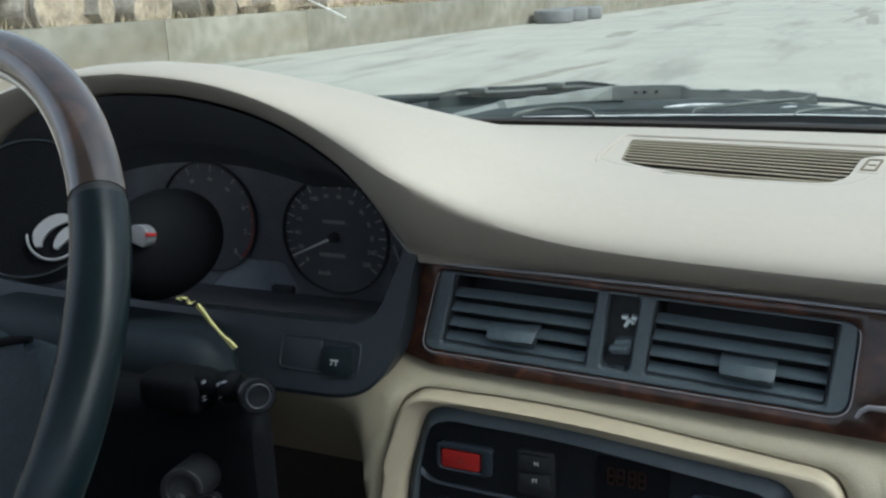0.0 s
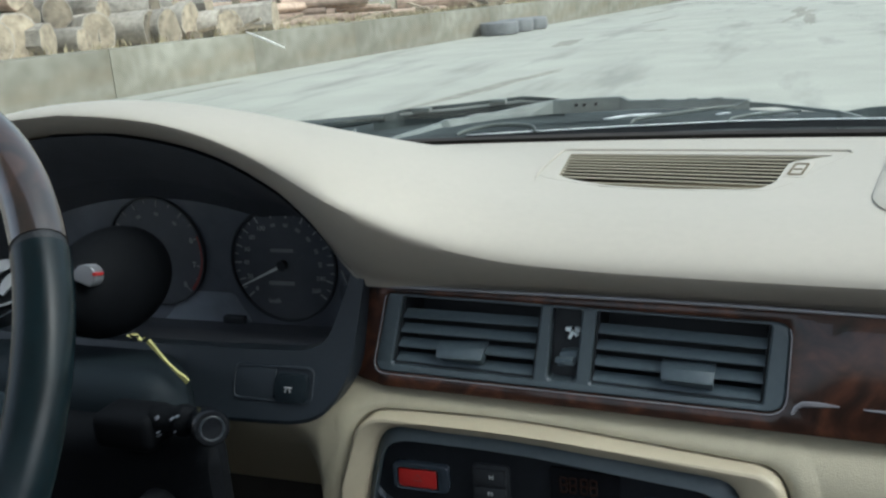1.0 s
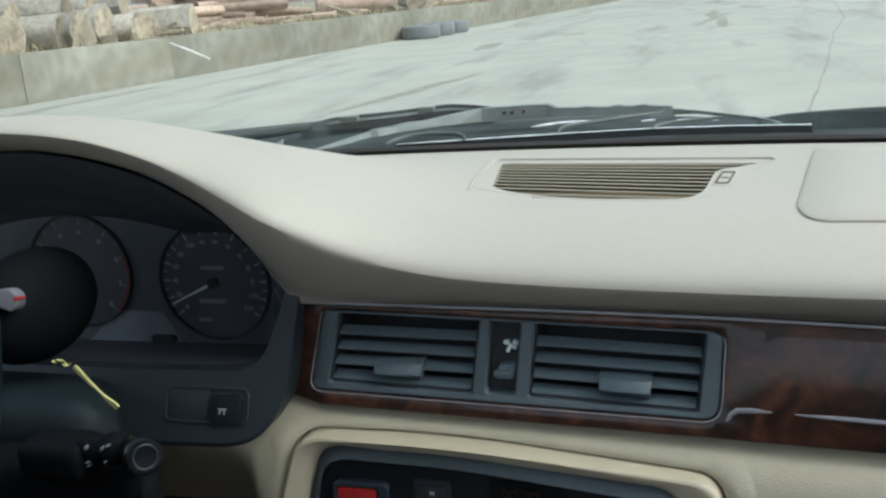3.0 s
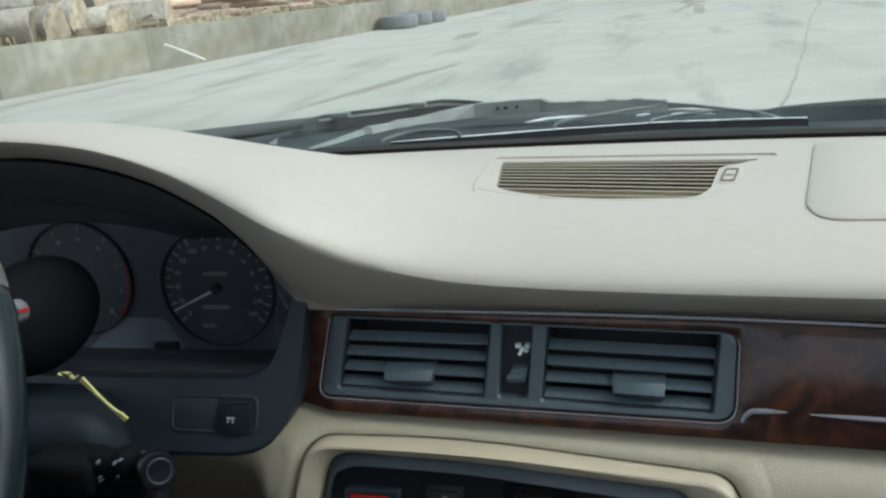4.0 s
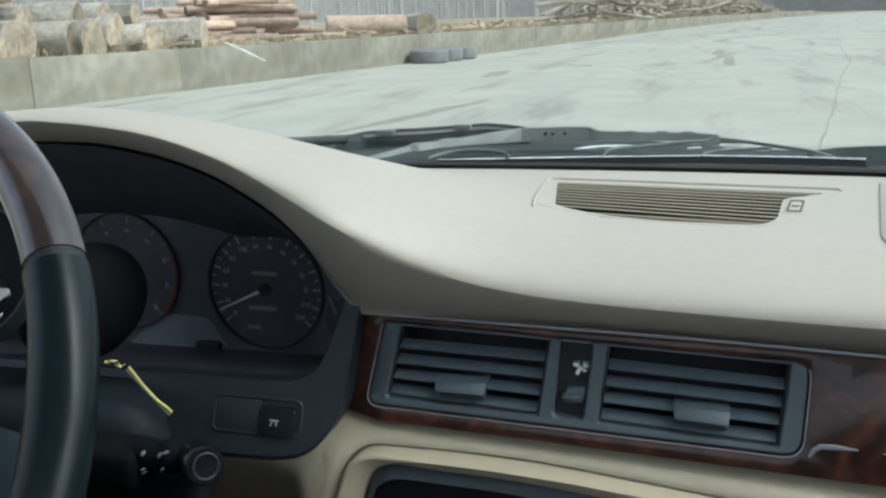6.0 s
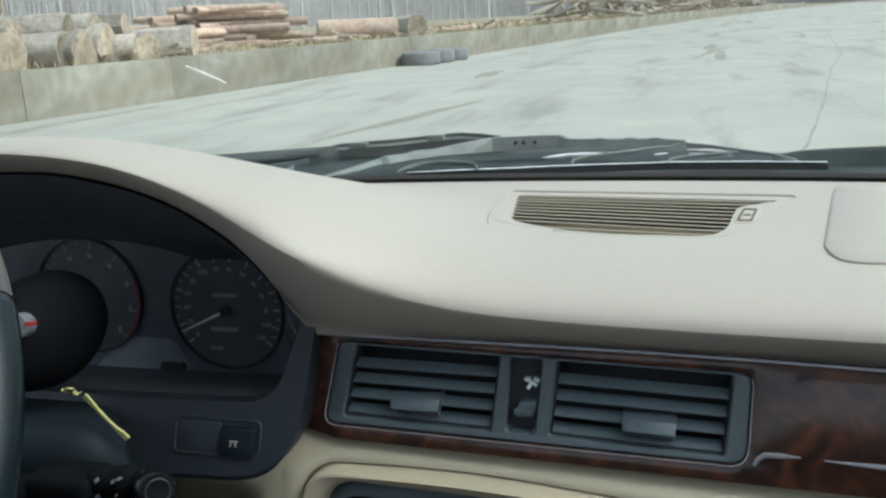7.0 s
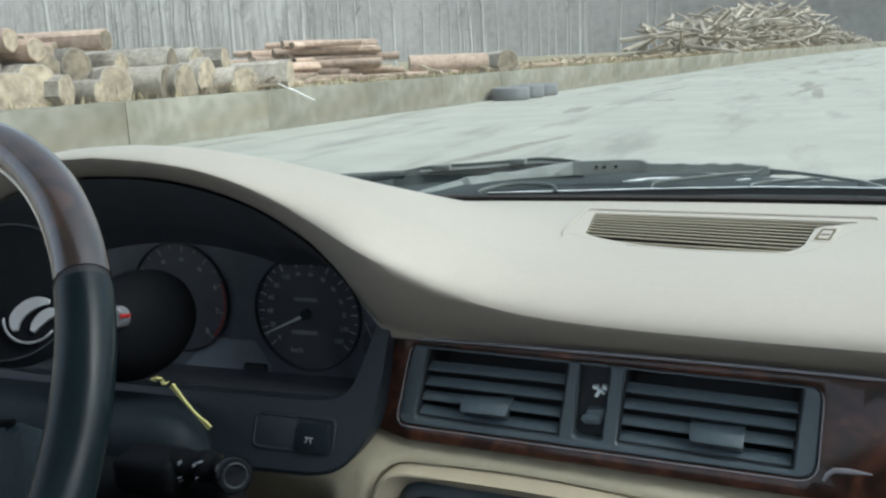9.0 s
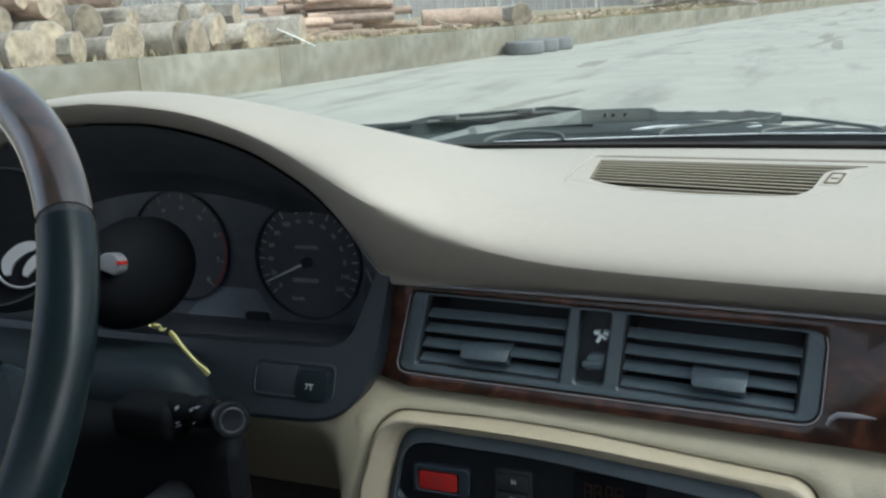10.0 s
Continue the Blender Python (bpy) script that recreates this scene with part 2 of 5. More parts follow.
def ring(bm, outer, inner, place, d0, d1, inner_d=None, bevel=0.0):
    """A frame between two outlines of the same count."""
    n, di = len(outer), d1 if inner_d is None else inner_d
    ob, of = ([bm.verts.new(place(u, w, d)) for u, w in outer] for d in (d0, d1))
    ib, jf = ([bm.verts.new(place(u, w, d)) for u, w in inner] for d in (d0, di))
    for i in range(n):
        j = (i + 1) % n
        bm.faces.new((ob[i], ob[j], of[j], of[i]))
        bm.faces.new((of[i], of[j], jf[j], jf[i]))
        bm.faces.new((jf[i], jf[j], ib[j], ib[i]))
        bm.faces.new((ib[i], ib[j], ob[j], ob[i]))
    if bevel:
        edges = [e for e in bm.edges if e.verts[0] in set(of) and e.verts[1] in set(of)]
        edges += [e for e in bm.edges if e.verts[0] in set(jf) and e.verts[1] in set(jf)]
        bmesh.ops.bevel(bm, geom=edges, offset=bevel, segments=3, affect="EDGES", profile=0.5)
    return bm


def tube(bm, path, radii, sides=10, squash=1.0, caps=True):
    """A round bar along a line of points."""
    pts = [Vector(p) for p in path]
    rings = []
    side = None
    for i, p in enumerate(pts):
        ahead = (pts[min(i + 1, len(pts) - 1)] - pts[max(i - 1, 0)]).normalized()
        if side is None:
            side = ahead.cross(Vector((0, 0, 1)))
            side = (side if side.length > 0.1 else ahead.cross(Vector((1, 0, 0)))).normalized()
        side = (side - ahead * side.dot(ahead)).normalized()
        up = side.cross(ahead)
        r = radii[i] if isinstance(radii, (list, tuple)) else radii
        rings.append([bm.verts.new(p + side * math.cos(a) * r + up * math.sin(a) * r * squash) for a in (2 * math.pi * k / sides for k in range(sides))])
    for a, b in zip(rings, rings[1:]):
        for k in range(sides):
            bm.faces.new((a[k], a[(k + 1) % sides], b[(k + 1) % sides], b[k]))
    if caps:
        bm.faces.new(rings[0][::-1])
        bm.faces.new(rings[-1])
    return bm


def block(bm, lo, hi, bevel=0.0, m=None):
    """A box between two corners."""
    vs = bmesh.ops.create_cube(bm, size=1.0)["verts"]
    for v in vs:
        v.co = Vector([l + (h - l) * (c + 0.5) for l, h, c in zip(lo, hi, v.co)])
        if m:
            v.co = m @ v.co
    if bevel:
        es = list({e for v in vs for e in v.link_edges})
        bmesh.ops.bevel(bm, geom=es, offset=bevel, segments=3, affect="EDGES", profile=0.5)
    return bm


def disc(bm, centre, radius, place, d0, d1, n=28, ratio=1.0):
    return prism(bm, [(centre[0] + radius * math.cos(2 * math.pi * k / n), centre[1] + ratio * radius * math.sin(2 * math.pi * k / n)) for k in range(n)], place, d0, d1)


def lettering(name, text, size, m, mat, parent, label=""):
    """Built-in letters turned into a mesh at the pose m."""
    curve = bpy.data.curves.new(name, "FONT")
    curve.body, curve.size, curve.align_x, curve.align_y, curve.extrude = text, size, "CENTER", "CENTER", 0.0002
    tmp = new(name + "_tmp", curve)
    bpy.context.view_layer.update()
    me = bpy.data.meshes.new_from_object(tmp.evaluated_get(bpy.context.evaluated_depsgraph_get()))
    bpy.data.objects.remove(tmp)
    me.transform(m)
    me.materials.clear()
    me.materials.append(mat)
    ob = new(name, me)
    ob.parent = parent
    return tagged(ob, label)


def curve_at(table, x):
    """Smooth reading of a small table."""
    xs, ys = zip(*table)
    if x <= xs[0]:
        return ys[0]
    if x >= xs[-1]:
        return ys[-1]
    for i in range(len(xs) - 1):
        if x <= xs[i + 1]:
            h = xs[i + 1] - xs[i]
            t = (x - xs[i]) / h
            m0 = (ys[i + 1] - ys[max(i - 1, 0)]) / (xs[i + 1] - xs[max(i - 1, 0)])
            m1 = (ys[min(i + 2, len(ys) - 1)] - ys[i]) / (xs[min(i + 2, len(xs) - 1)] - xs[i])
            return (2 * t**3 - 3 * t**2 + 1) * ys[i] + (t**3 - 2 * t**2 + t) * h * m0 + (3 * t**2 - 2 * t**3) * ys[i + 1] + (t**3 - t**2) * h * m1


# ---- dashboard ----
HOOD_X = -0.385
CREST = [(-0.385, 0.980), (-0.34, 0.9775), (-0.30, 0.9715), (-0.26, 0.9625), (-0.22, 0.951), (-0.18, 0.938), (-0.14, 0.921), (-0.10, 0.9045), (-0.06, 0.8925), (0.0, 0.885), (0.1, 0.882), (0.3, 0.882)]
LIP = [(-0.385, 0.9595), (-0.35, 0.9585), (-0.303, 0.951), (-0.259, 0.9375), (-0.217, 0.9125), (-0.197, 0.894), (-0.177, 0.870), (-0.158, 0.848), (-0.145, 0.841), (-0.1, 0.8375), (0.0, 0.8345), (0.222, 0.8295), (0.7, 0.8195)]


def mirrored(x):
    return x if x > HOOD_X else 2 * HOOD_X - x


def crest_z(x):
    return curve_at(CREST, mirrored(x))


def lip_z(x):
    return curve_at(LIP, mirrored(x))


def hoodness(x):
    return max(0.0, min(1.0, (crest_z(x) - 0.885) / 0.08))


def base_y(x):
    return 0.3785 - 0.17 * (x - 0.04) ** 2 - 0.7 * max(0.0, abs(x - 0.04) - 0.38) ** 2


def crest_y(x):
    return 0.075 - 0.062 * hoodness(x) ** 0.6


def lip_y(x):
    return 0.0 - 0.025 * hoodness(x)


def top_z(x, y):
    """Height of the dashboard's top pad."""
    u = max(0.0, min(1.0, (base_y(x) - y) / (base_y(x) - crest_y(x))))
    s = u * u * (3 - 2 * u)
    return 0.879 + (crest_z(x) - 0.879) * (0.35 * u + 0.65 * s)


GRILLE_OUT = [(-0.071, 0.304), (-0.056, 0.139), (-0.030, 0.131), (0.004, 0.121), (0.051, 0.1155), (0.124, 0.1155), (0.1405, 0.133), (0.160, 0.186), (0.199, 0.291)]
GRILLE_IN = [(-0.0595, 0.283), (-0.040, 0.150), (-0.027, 0.141), (0.006, 0.126), (0.051, 0.1205), (0.122, 0.1215), (0.1345, 0.150), (0.1445, 0.239), (0.183, 0.271)]
GRILLE_MID = [((a + c) / 2, (b + d) / 2) for (a, b), (c, d) in zip(GRILLE_OUT, GRILLE_IN)]


def inside(poly, x, y):
    hit = False
    for (x0, y0), (x1, y1) in zip(poly, poly[1:] + poly[:1]):
        if (y0 > y) != (y1 > y) and x < (x1 - x0) * (y - y0) / (y1 - y0) + x0:
            hit = not hit
    return hit


dashboard = thing("dashboard", "beige vinyl car dashboard with burl wood strip and instrument hood", "dashboard", (0, 0.15, 0.7))
dash_shift = Matrix.Translation((0, -0.15, -0.7))


def dash(name, bm, mat, label="", parent=None, smooth=True):
    bm.transform(dash_shift)
    return part(name, bm, mat, parent or dashboard, label, smooth)


NOSE = [(-0.385, 0.973), (-0.33, 0.969), (-0.281, 0.961), (-0.234, 0.945), (-0.19, 0.9225), (-0.165, 0.909), (-0.145, 0.8975), (-0.122, 0.885), (-0.1, 0.875), (-0.06, 0.8645), (-0.02, 0.859), (0.05, 0.855), (0.2, 0.851), (0.7, 0.843)]


def bezier(a, b, c, d, n):
    return [a * (1 - t) ** 3 + b * 3 * t * (1 - t) ** 2 + c * 3 * t * t * (1 - t) + d * t**3 for t in (k / n for k in range(1, n + 1))]


def front_profile(x):
    """The pad's front from the crest down: a gentle fall to a round nose, then an underside that draws back to the lip."""
    yc, yl, zc, zl = crest_y(x), lip_y(x) + 0.003, crest_z(x), lip_z(x) - 0.0012
    brow = curve_at(NOSE, mirrored(x))
    out = yl - 0.014 - 0.55 * (brow - zl)
    nose = Vector((out, brow + (-0.02 - out) * (1.04 - brow) / 0.59))
    crest, foot = Vector((yc, zc)), Vector((yl, zl))
    slope = 0.35 * (zc - 0.879) / (base_y(x) - yc)
    run = (yc - nose.x) * 0.66
    over = bezier(crest, crest + Vector((-run, slope * run)), nose + Vector((0.002, (0.45 + 0.4 * hoodness(x)) * (zc - nose.y))), nose, 16)
    under = foot - nose
    return over + bezier(nose, nose + Vector((0.06 * under.x, 0.2 * under.y)), nose + Vector((0.6 * under.x, 0.78 * under.y)), foot, 9)


def build_top_pad():
    bm = bmesh.new()
    cols, back = 150, 34
    grid = []
    for i in range(cols + 1):
        x = -0.72 + 1.44 * i / cols
        col = []
        yb, yc = base_y(x), crest_y(x)
        for j in range(back + 1):
            y = yb + (yc - yb) * j / back
            col.append(bm.verts.new((x, y, top_z(x, y))))
        for y, z in front_profile(x):
            col.append(bm.verts.new((x, y, z)))
        # the lip turns under and back
        col.append(bm.verts.new((x, lip_y(x) + 0.006, lip_z(x) - curve_at([(-0.385, 0.002), (-0.195, 0.002), (-0.175, 0.009), (-0.155, 0.010), (-0.14, 0.006), (0.72, 0.006)], mirrored(x)))))
        grid.append(col)
    for a, b in zip(grid, grid[1:]):
        for j in range(len(a) - 1):
            cx, cy = (a[j].co.x + b[j].co.x) / 2, (a[j].co.y + a[j + 1].co.y) / 2
            if j < back and inside(GRILLE_MID, cx, cy):
                continue
            bm.faces.new((a[j], b[j], b[j + 1], a[j + 1]))
    return bm


dash("top_pad", build_top_pad(), BEIGE, "smooth matt beige vinyl top pad")


def on_pad(u, w, d):
    if w >= crest_y(u):
        return (u, w, top_z(u, w) + d)
    last = (crest_y(u), crest_z(u))
    for y, z in front_profile(u)[:16]:
        if y <= w:
            f = (last[0] - w) / (last[0] - y)
            return (u, w, last[1] + (z - last[1]) * f + d)
        last = (y, z)
    return (u, w, last[1] + d)


# defroster grille with its bent-lamella slats
grille = dash("defroster_grille", ring(bmesh.new(), rounded(GRILLE_OUT, [0.012, 0.03, 0.03, 0.02, 0.02, 0.02, 0.02, 0.02, 0.01], 4), rounded(GRILLE_IN, [0.008, 0.012, 0.012, 0.012, 0.012, 0.012, 0.012, 0.012, 0.008], 4), on_pad, -0.006, 0.00015), BEIGE, "beige slatted defroster grille")
dash("recess", prism(bmesh.new(), rounded(GRILLE_IN, [0.008, 0.012, 0.012, 0.012, 0.012, 0.012, 0.012, 0.012, 0.008], 4), on_pad, -0.036, -0.028), GRILLE_DARK, "", grille)
edge = rounded(GRILLE_OUT, [0.012, 0.03, 0.03, 0.02, 0.02, 0.02, 0.02, 0.02, 0.01], 4)
# the crease shows along the near end and the far edge, and fades down the slanting end
crease = [on_pad(u, w, 0.0008) for u, w in edge[-5:] + edge[:5] + [(-0.0655, 0.235), (-0.0612, 0.185), (-0.0580, 0.152), (-0.0548, 0.131), (-0.0525, 0.121)]]
dash("rim_bead", tube(bmesh.new(), crease, [0.0004, 0.0011, 0.0013] + [0.0016] * (len(crease) - 6) + [0.0014, 0.0009, 0.0002], 8), BEIGE, "", grille)
for k in range(10):
    y = 0.1325 + 0.0158 * k
    xs = [x / 1000 for x in range(-70, 210) if inside(GRILLE_IN, x / 1000, y - 0.05 * (x / 1000 - 0.05))]
    if xs:
        bm = bmesh.new()
        ends = []
        for x in (xs[0] - 0.003, xs[-1] + 0.003):
            yy = y - 0.05 * (x - 0.05)
            ends.append([bm.verts.new((x, yy + a, top_z(x, yy) + b)) for a, b in ((-0.0016, -0.0019), (-0.0016, -0.0012), (-0.0011, -0.0008), (0.0016, -0.0008), (0.0016, -0.0019))])
        for i in range(5):
            bm.faces.new((ends[0][i], ends[0][(i + 1) % 5], ends[1][(i + 1) % 5], ends[1][i]))
        bm.faces.new(ends[0][::-1])
        bm.faces.new(ends[1])
        dash("slat", bm, GRILLE_SLAT, "", grille, smooth=False)
bm = bmesh.new()
tog = Matrix.Translation((0.1515, 0.201, top_z(0.1515, 0.201) + 0.0002)) @ Matrix.Rotation(radians(-8), 4, "Z")
prism(bm, rect(-0.0085, 0.0090, -0.032, 0.034, 0.005), lambda u, w, d: tog @ Vector((u, w, d)), -0.006, 0.0006, 0.0004)
sensor = dash("toggle_base", bm, BEIGE, "", grille)
bm = bmesh.new()
ring(bm, rect(-0.0060, 0.0060, -0.024, 0.026, 0.003), rect(-0.0042, 0.0042, -0.019, 0.021, 0.002), lambda u, w, d: tog @ Vector((u, w, d)), 0.0005, 0.0011)
block(bm, (-0.003, -0.002, 0.0005), (0.003, 0.002, 0.0011), m=tog)
dash("toggle", bm, GRILLE_DARK, "", sensor)


# passenger airbag lid: a second skin a little proud of the pad
def build_lid():
    bm = bmesh.new()
    out = rounded([(0.236, 0.340), (0.199, 0.085), (0.206, 0.050), (0.64, 0.046), (0.62, 0.26)], [0.02, 0.05, 0.03, 0.03, 0.02], 6)
    cx, cy = 0.42, 0.17
    rows = []
    for s, d in ((1.0, -0.004), (1.0, 0.0015), (0.985, 0.003), (0.8, 0.003), (0.5, 0.003), (0.2, 0.003)):
        rows.append([bm.verts.new(on_pad(cx + (u - cx) * s, cy + (w - cy) * s, d)) for u, w in out])
    n = len(out)
    for a, b in zip(rows, rows[1:]):
        for i in range(n):
            bm.faces.new((a[i], a[(i + 1) % n], b[(i + 1) % n], b[i]))
    bm.faces.new(rows[-1])
    return bm


dash("airbag_lid", build_lid(), BEIGE, "beige passenger airbag lid with rounded corner")


# wood strip, with an opening for the vents
def strip_top(u):
    return 0.8315 - 0.010 * u - 0.06 * max(0.0, u) ** 2


def strip_bottom(u):
    return 0.7558 - 0.0298 * u


HOUSING = [(-0.1385, 0.8290), (0.1497, 0.8210), (0.1466, 0.7622), (-0.1492, 0.7702)]
HOUSING_R = [0.005, 0.010, 0.013, 0.010]


def widened(pts, g):
    """The outline moved outwards by g."""
    area = sum(a[0] * b[1] - b[0] * a[1] for a, b in zip(pts, pts[1:] + pts[:1]))
    out = []
    for i, p in enumerate(pts):
        a, c = Vector(pts[i - 1]), Vector(pts[(i + 1) % len(pts)])
        way = (c - a).normalized() * (1 if area > 0 else -1)
        out.append((p[0] + way.y * g, p[1] - way.x * g))
    return out


def pierced(loops):
    """A plate from loops of outlines with their depths, the last of each loop joined by the front face."""
    bm = bmesh.new()
    front = []
    for rows in loops:
        made = [[bm.verts.new(flat(u, w, d)) for u, w in pts] for pts, d in rows]
        for a, b in zip(made, made[1:]):
            for i in range(len(a)):
                bm.faces.new((a[i], a[(i + 1) % len(a)], b[(i + 1) % len(a)], b[i]))
        front += [bm.edges.get((made[-1][i], made[-1][i - 1])) for i in range(len(made[-1]))]
    bmesh.ops.triangle_fill(bm, edges=front, use_beauty=True)
    return bm


outer = [(-0.1695, strip_bottom(-0.17) + 0.002), (-0.1600, strip_top(-0.16) - 0.004), (-0.1585, strip_top(-0.158) - 0.001)] + [(u / 1000, strip_top(u / 1000)) for u in range(-154, 701, 14)] + [(0.70, strip_bottom(0.70))] + [(u / 1000, strip_bottom(u / 1000)) for u in range(660, -161, -40)]
inner = rounded(HOUSING, HOUSING_R, 5)
bm = pierced([[(outer, -0.01), (outer, 0.0026), (widened(outer, -0.0005), 0.0035), (widened(outer, -0.0014), 0.004)], [(inner, -0.01), (inner, 0.0026), (widened(inner, 0.0005), 0.0035), (widened(inner, 0.0014), 0.004)]])
for v in bm.verts:
    v.co.y += max(0.0, -0.143 - v.co.x) * 0.36
strip = dash("wood_strip", bm, WOOD, "glossy dark red burl wood strip")
bm = bmesh.new()
tube(bm, [flat(-0.158 + 0.02 * k, strip_top(-0.158 + 0.02 * k) + 0.001, 0.004) for k in range(44)], 0.0014, 8)
dash("bead", bm, BEAD, "thin grey bead along the wood")
# ridge in highlight grey, with a gap where the reflection breaks
bm = bmesh.new()
tube(bm, [flat(0.1505, 0.764, 0.0042), flat(0.153, 0.7685, 0.0042), flat(0.157, 0.7712, 0.0042), flat(0.166, 0.7715, 0.0042), flat(0.179, 0.7708, 0.0038)], [0.001, 0.0018, 0.0021, 0.0021, 0.0006], 8)
tube(bm, [flat(0.193 + 0.03 * k, 0.7703 - 0.0012 * k, 0.0042) for k in range(17)], [0.0006] + [0.0018] * 16, 8)
dash("wood_ridge", bm, BEAD, "fine lacquered ridge across the wood panel")


# ---- air vents ----
VENTS = (
    [(-0.1258, 0.8262), (-0.0182, 0.8252), (-0.0242, 0.7722), (-0.1343, 0.7762)],
    [(0.0219, 0.8228), (0.1376, 0.8190), (0.1322, 0.7668), (0.0168, 0.7720)],
)
SLOT = [(-0.0106, 0.8245), (0.0114, 0.8235), (0.0069, 0.7722), (-0.0138, 0.7728)]


# slate housing round both vents and the slot between them
loops = [[(widened(rounded(HOUSING, HOUSING_R, 5), -0.0004), -0.01), (widened(rounded(HOUSING, HOUSING_R, 5), -0.0006), 0.0014), (widened(rounded(HOUSING, HOUSING_R, 5), -0.0018), 0.0024)]]
for hole, r in ((VENTS[0], 0.003), (VENTS[1], 0.003), (SLOT, 0.0045)):
    loops.append([(rounded(hole, r, 5), -0.03), (rounded(hole, r, 5), 0.0012), (widened(rounded(hole, r, 5), 0.0012), 0.0024)])
bm = pierced(loops)
dash("vent_housing", bm, SLATE_LIGHT, "slate blue-grey plastic housing round the vents")
# grey bead painted in for the wood edge that catches light
line = [flat(u, w, 0.0036) for u, w in widened(rounded(HOUSING, HOUSING_R, 5), 0.0004)]
dash("housing_bead", tube(bmesh.new(), line[9:] + line[:3], 0.0006, 6), BEAD, "thin bright edge of the wood round the housing")


def build_vent(name, corners, tab, n=4):
    """One rectangular vent: duct, slats and the hooded thumb tab."""
    tl, tr, br, bl = corners
    vent = tagged(new(name), "dark slate plastic air vent with tilting slats and thumb tab", "air vent", "centre air vents")
    cx, cz = (tl[0] + tr[0]) / 2, bl[1]
    vent.location = flat(cx, cz, 0)
    bpy.context.view_layer.update()
    back = Matrix.Translation(-vent.location)

    def put(pname, bm, mat, label="", parent=None, smooth=True):
        bm.transform(back)
        return part(pname, bm, mat, parent or vent, label, smooth)

    hole = widened(rounded([tl, tr, br, bl], 0.003, 3), -0.0003)
    put("frame", ring(bmesh.new(), hole, widened(hole, -0.0012), flat, -0.05, -0.0015, bevel=0.0004), BLACK)
    put("duct", prism(bmesh.new(), hole, flat, -0.052, -0.048), BLACK)
    for k in range(n):
        f = 0.075 + 0.215 * k
        x0, z0 = bl[0] + (tl[0] - bl[0]) * f + 0.0016, bl[1] + (tl[1] - bl[1]) * f
        x1, z1 = br[0] + (tr[0] - br[0]) * f - 0.0016, br[1] + (tr[1] - br[1]) * f
        bm = bmesh.new()
        # a flat blade whose lit face tips up towards the seats, rounded at its front edge
        prof = [(-0.0030, -0.0026), (-0.0018, -0.0026), (-0.0014, -0.0016), (-0.0024, -0.0006), (-0.0095, 0.0022), (-0.0105, 0.0016), (-0.0060, -0.0012)]
        ends = [[bm.verts.new(flat(x, z + pz, d)) for d, pz in prof] for x, z in ((x0, z0), (x1, z1))]
        m = len(prof)
        for i in range(m):
            bm.faces.new((ends[0][i], ends[0][(i + 1) % m], ends[1][(i + 1) % m], ends[1][i]))
        bm.faces.new(ends[0][::-1])
        bm.faces.new(ends[1])
        put("slat", bm, SLATE)
    # thumb tab: a lit sloping top over a dark hollow front
    (u0, w0), (u1, w1), (u2, w2), (u3, w3) = tab
    bm = bmesh.new()
    rows = []
    for d, t in ((-0.008, 0.0), (0.004, 0.10), (0.0075, 0.42), (0.0078, 0.52), (0.0060, 0.57), (-0.0020, 0.96), (-0.006, 1.0)):
        a = (u0 + (u3 - u0) * t, w0 + (w3 - w0) * t)
        b = (u1 + (u2 - u1) * t, w1 + (w2 - w1) * t)
        rows.append([bm.verts.new(flat(a[0] + (b[0] - a[0]) * k, a[1] + (b[1] - a[1]) * k, d - (0.0012 if k in (0, 1) else 0))) for k in (0, 0.04, 0.5, 0.96, 1)])
    for a, b in zip(rows, rows[1:] + rows[:1]):
        for i in range(4):
            bm.faces.new((a[i], a[i + 1], b[i + 1], b[i]))
    bm.faces.new([r[0] for r in rows])
    bm.faces.new([r[-1] for r in rows][::-1])
    put("tab", bm, SLATE, "grey thumb tab")
    return vent


build_vent("air_vent", VENTS[0], [(-0.0982, 0.7925), (-0.0606, 0.7937), (-0.0632, 0.7778), (-0.0953, 0.7792)])
build_vent("air_vent", VENTS[1], [(0.0661, 0.7892), (0.1018, 0.7884), (0.1002, 0.7722), (0.0675, 0.7748)])
slot = dash("slider_slot", prism(bmesh.new(), widened(rounded(SLOT, 0.0045, 4), -0.0003), flat, -0.03, -0.009), BLACK, "recessed black slot with airflow slider")
bm = bmesh.new()
prism(bm, rounded([(-0.0078, 0.7815), (0.0058, 0.7822), (0.0080, 0.7930), (-0.0050, 0.7920)], 0.002, 3), flat, -0.009, -0.002, 0.001)
prism(bm, rounded([(-0.0082, 0.7852), (0.0040, 0.7858), (0.0052, 0.7890), (-0.0076, 0.7884)], 0.001, 3), flat, -0.002, 0.003, 0.0008)
dash("slider", bm, SLATE, "grey slider knob", slot)
bm = bmesh.new()
for o in ([(-0.0036, 0.8080), (0.0020, 0.8085), (0.0008, 0.8052), (-0.0030, 0.8056)], [(0.0016, 0.8062), (0.0048, 0.8040), (0.0012, 0.7985), (-0.0014, 0.7995)], [(0.0035, 0.8050), (0.0064, 0.8046), (0.0086, 0.8022), (0.0060, 0.8012)], [(0.0050, 0.8088), (0.0094, 0.8082), (0.0100, 0.8052), (0.0056, 0.8060)]):
    prism(bm, [(0.0025 + (u - 0.0025) * 0.8, 0.8035 + (w - 0.8035) * 0.8) for u, w in o], flat, -0.009, -0.0050)
dash("airflow_mark", bm, MARK, "white airflow pictogram", slot)


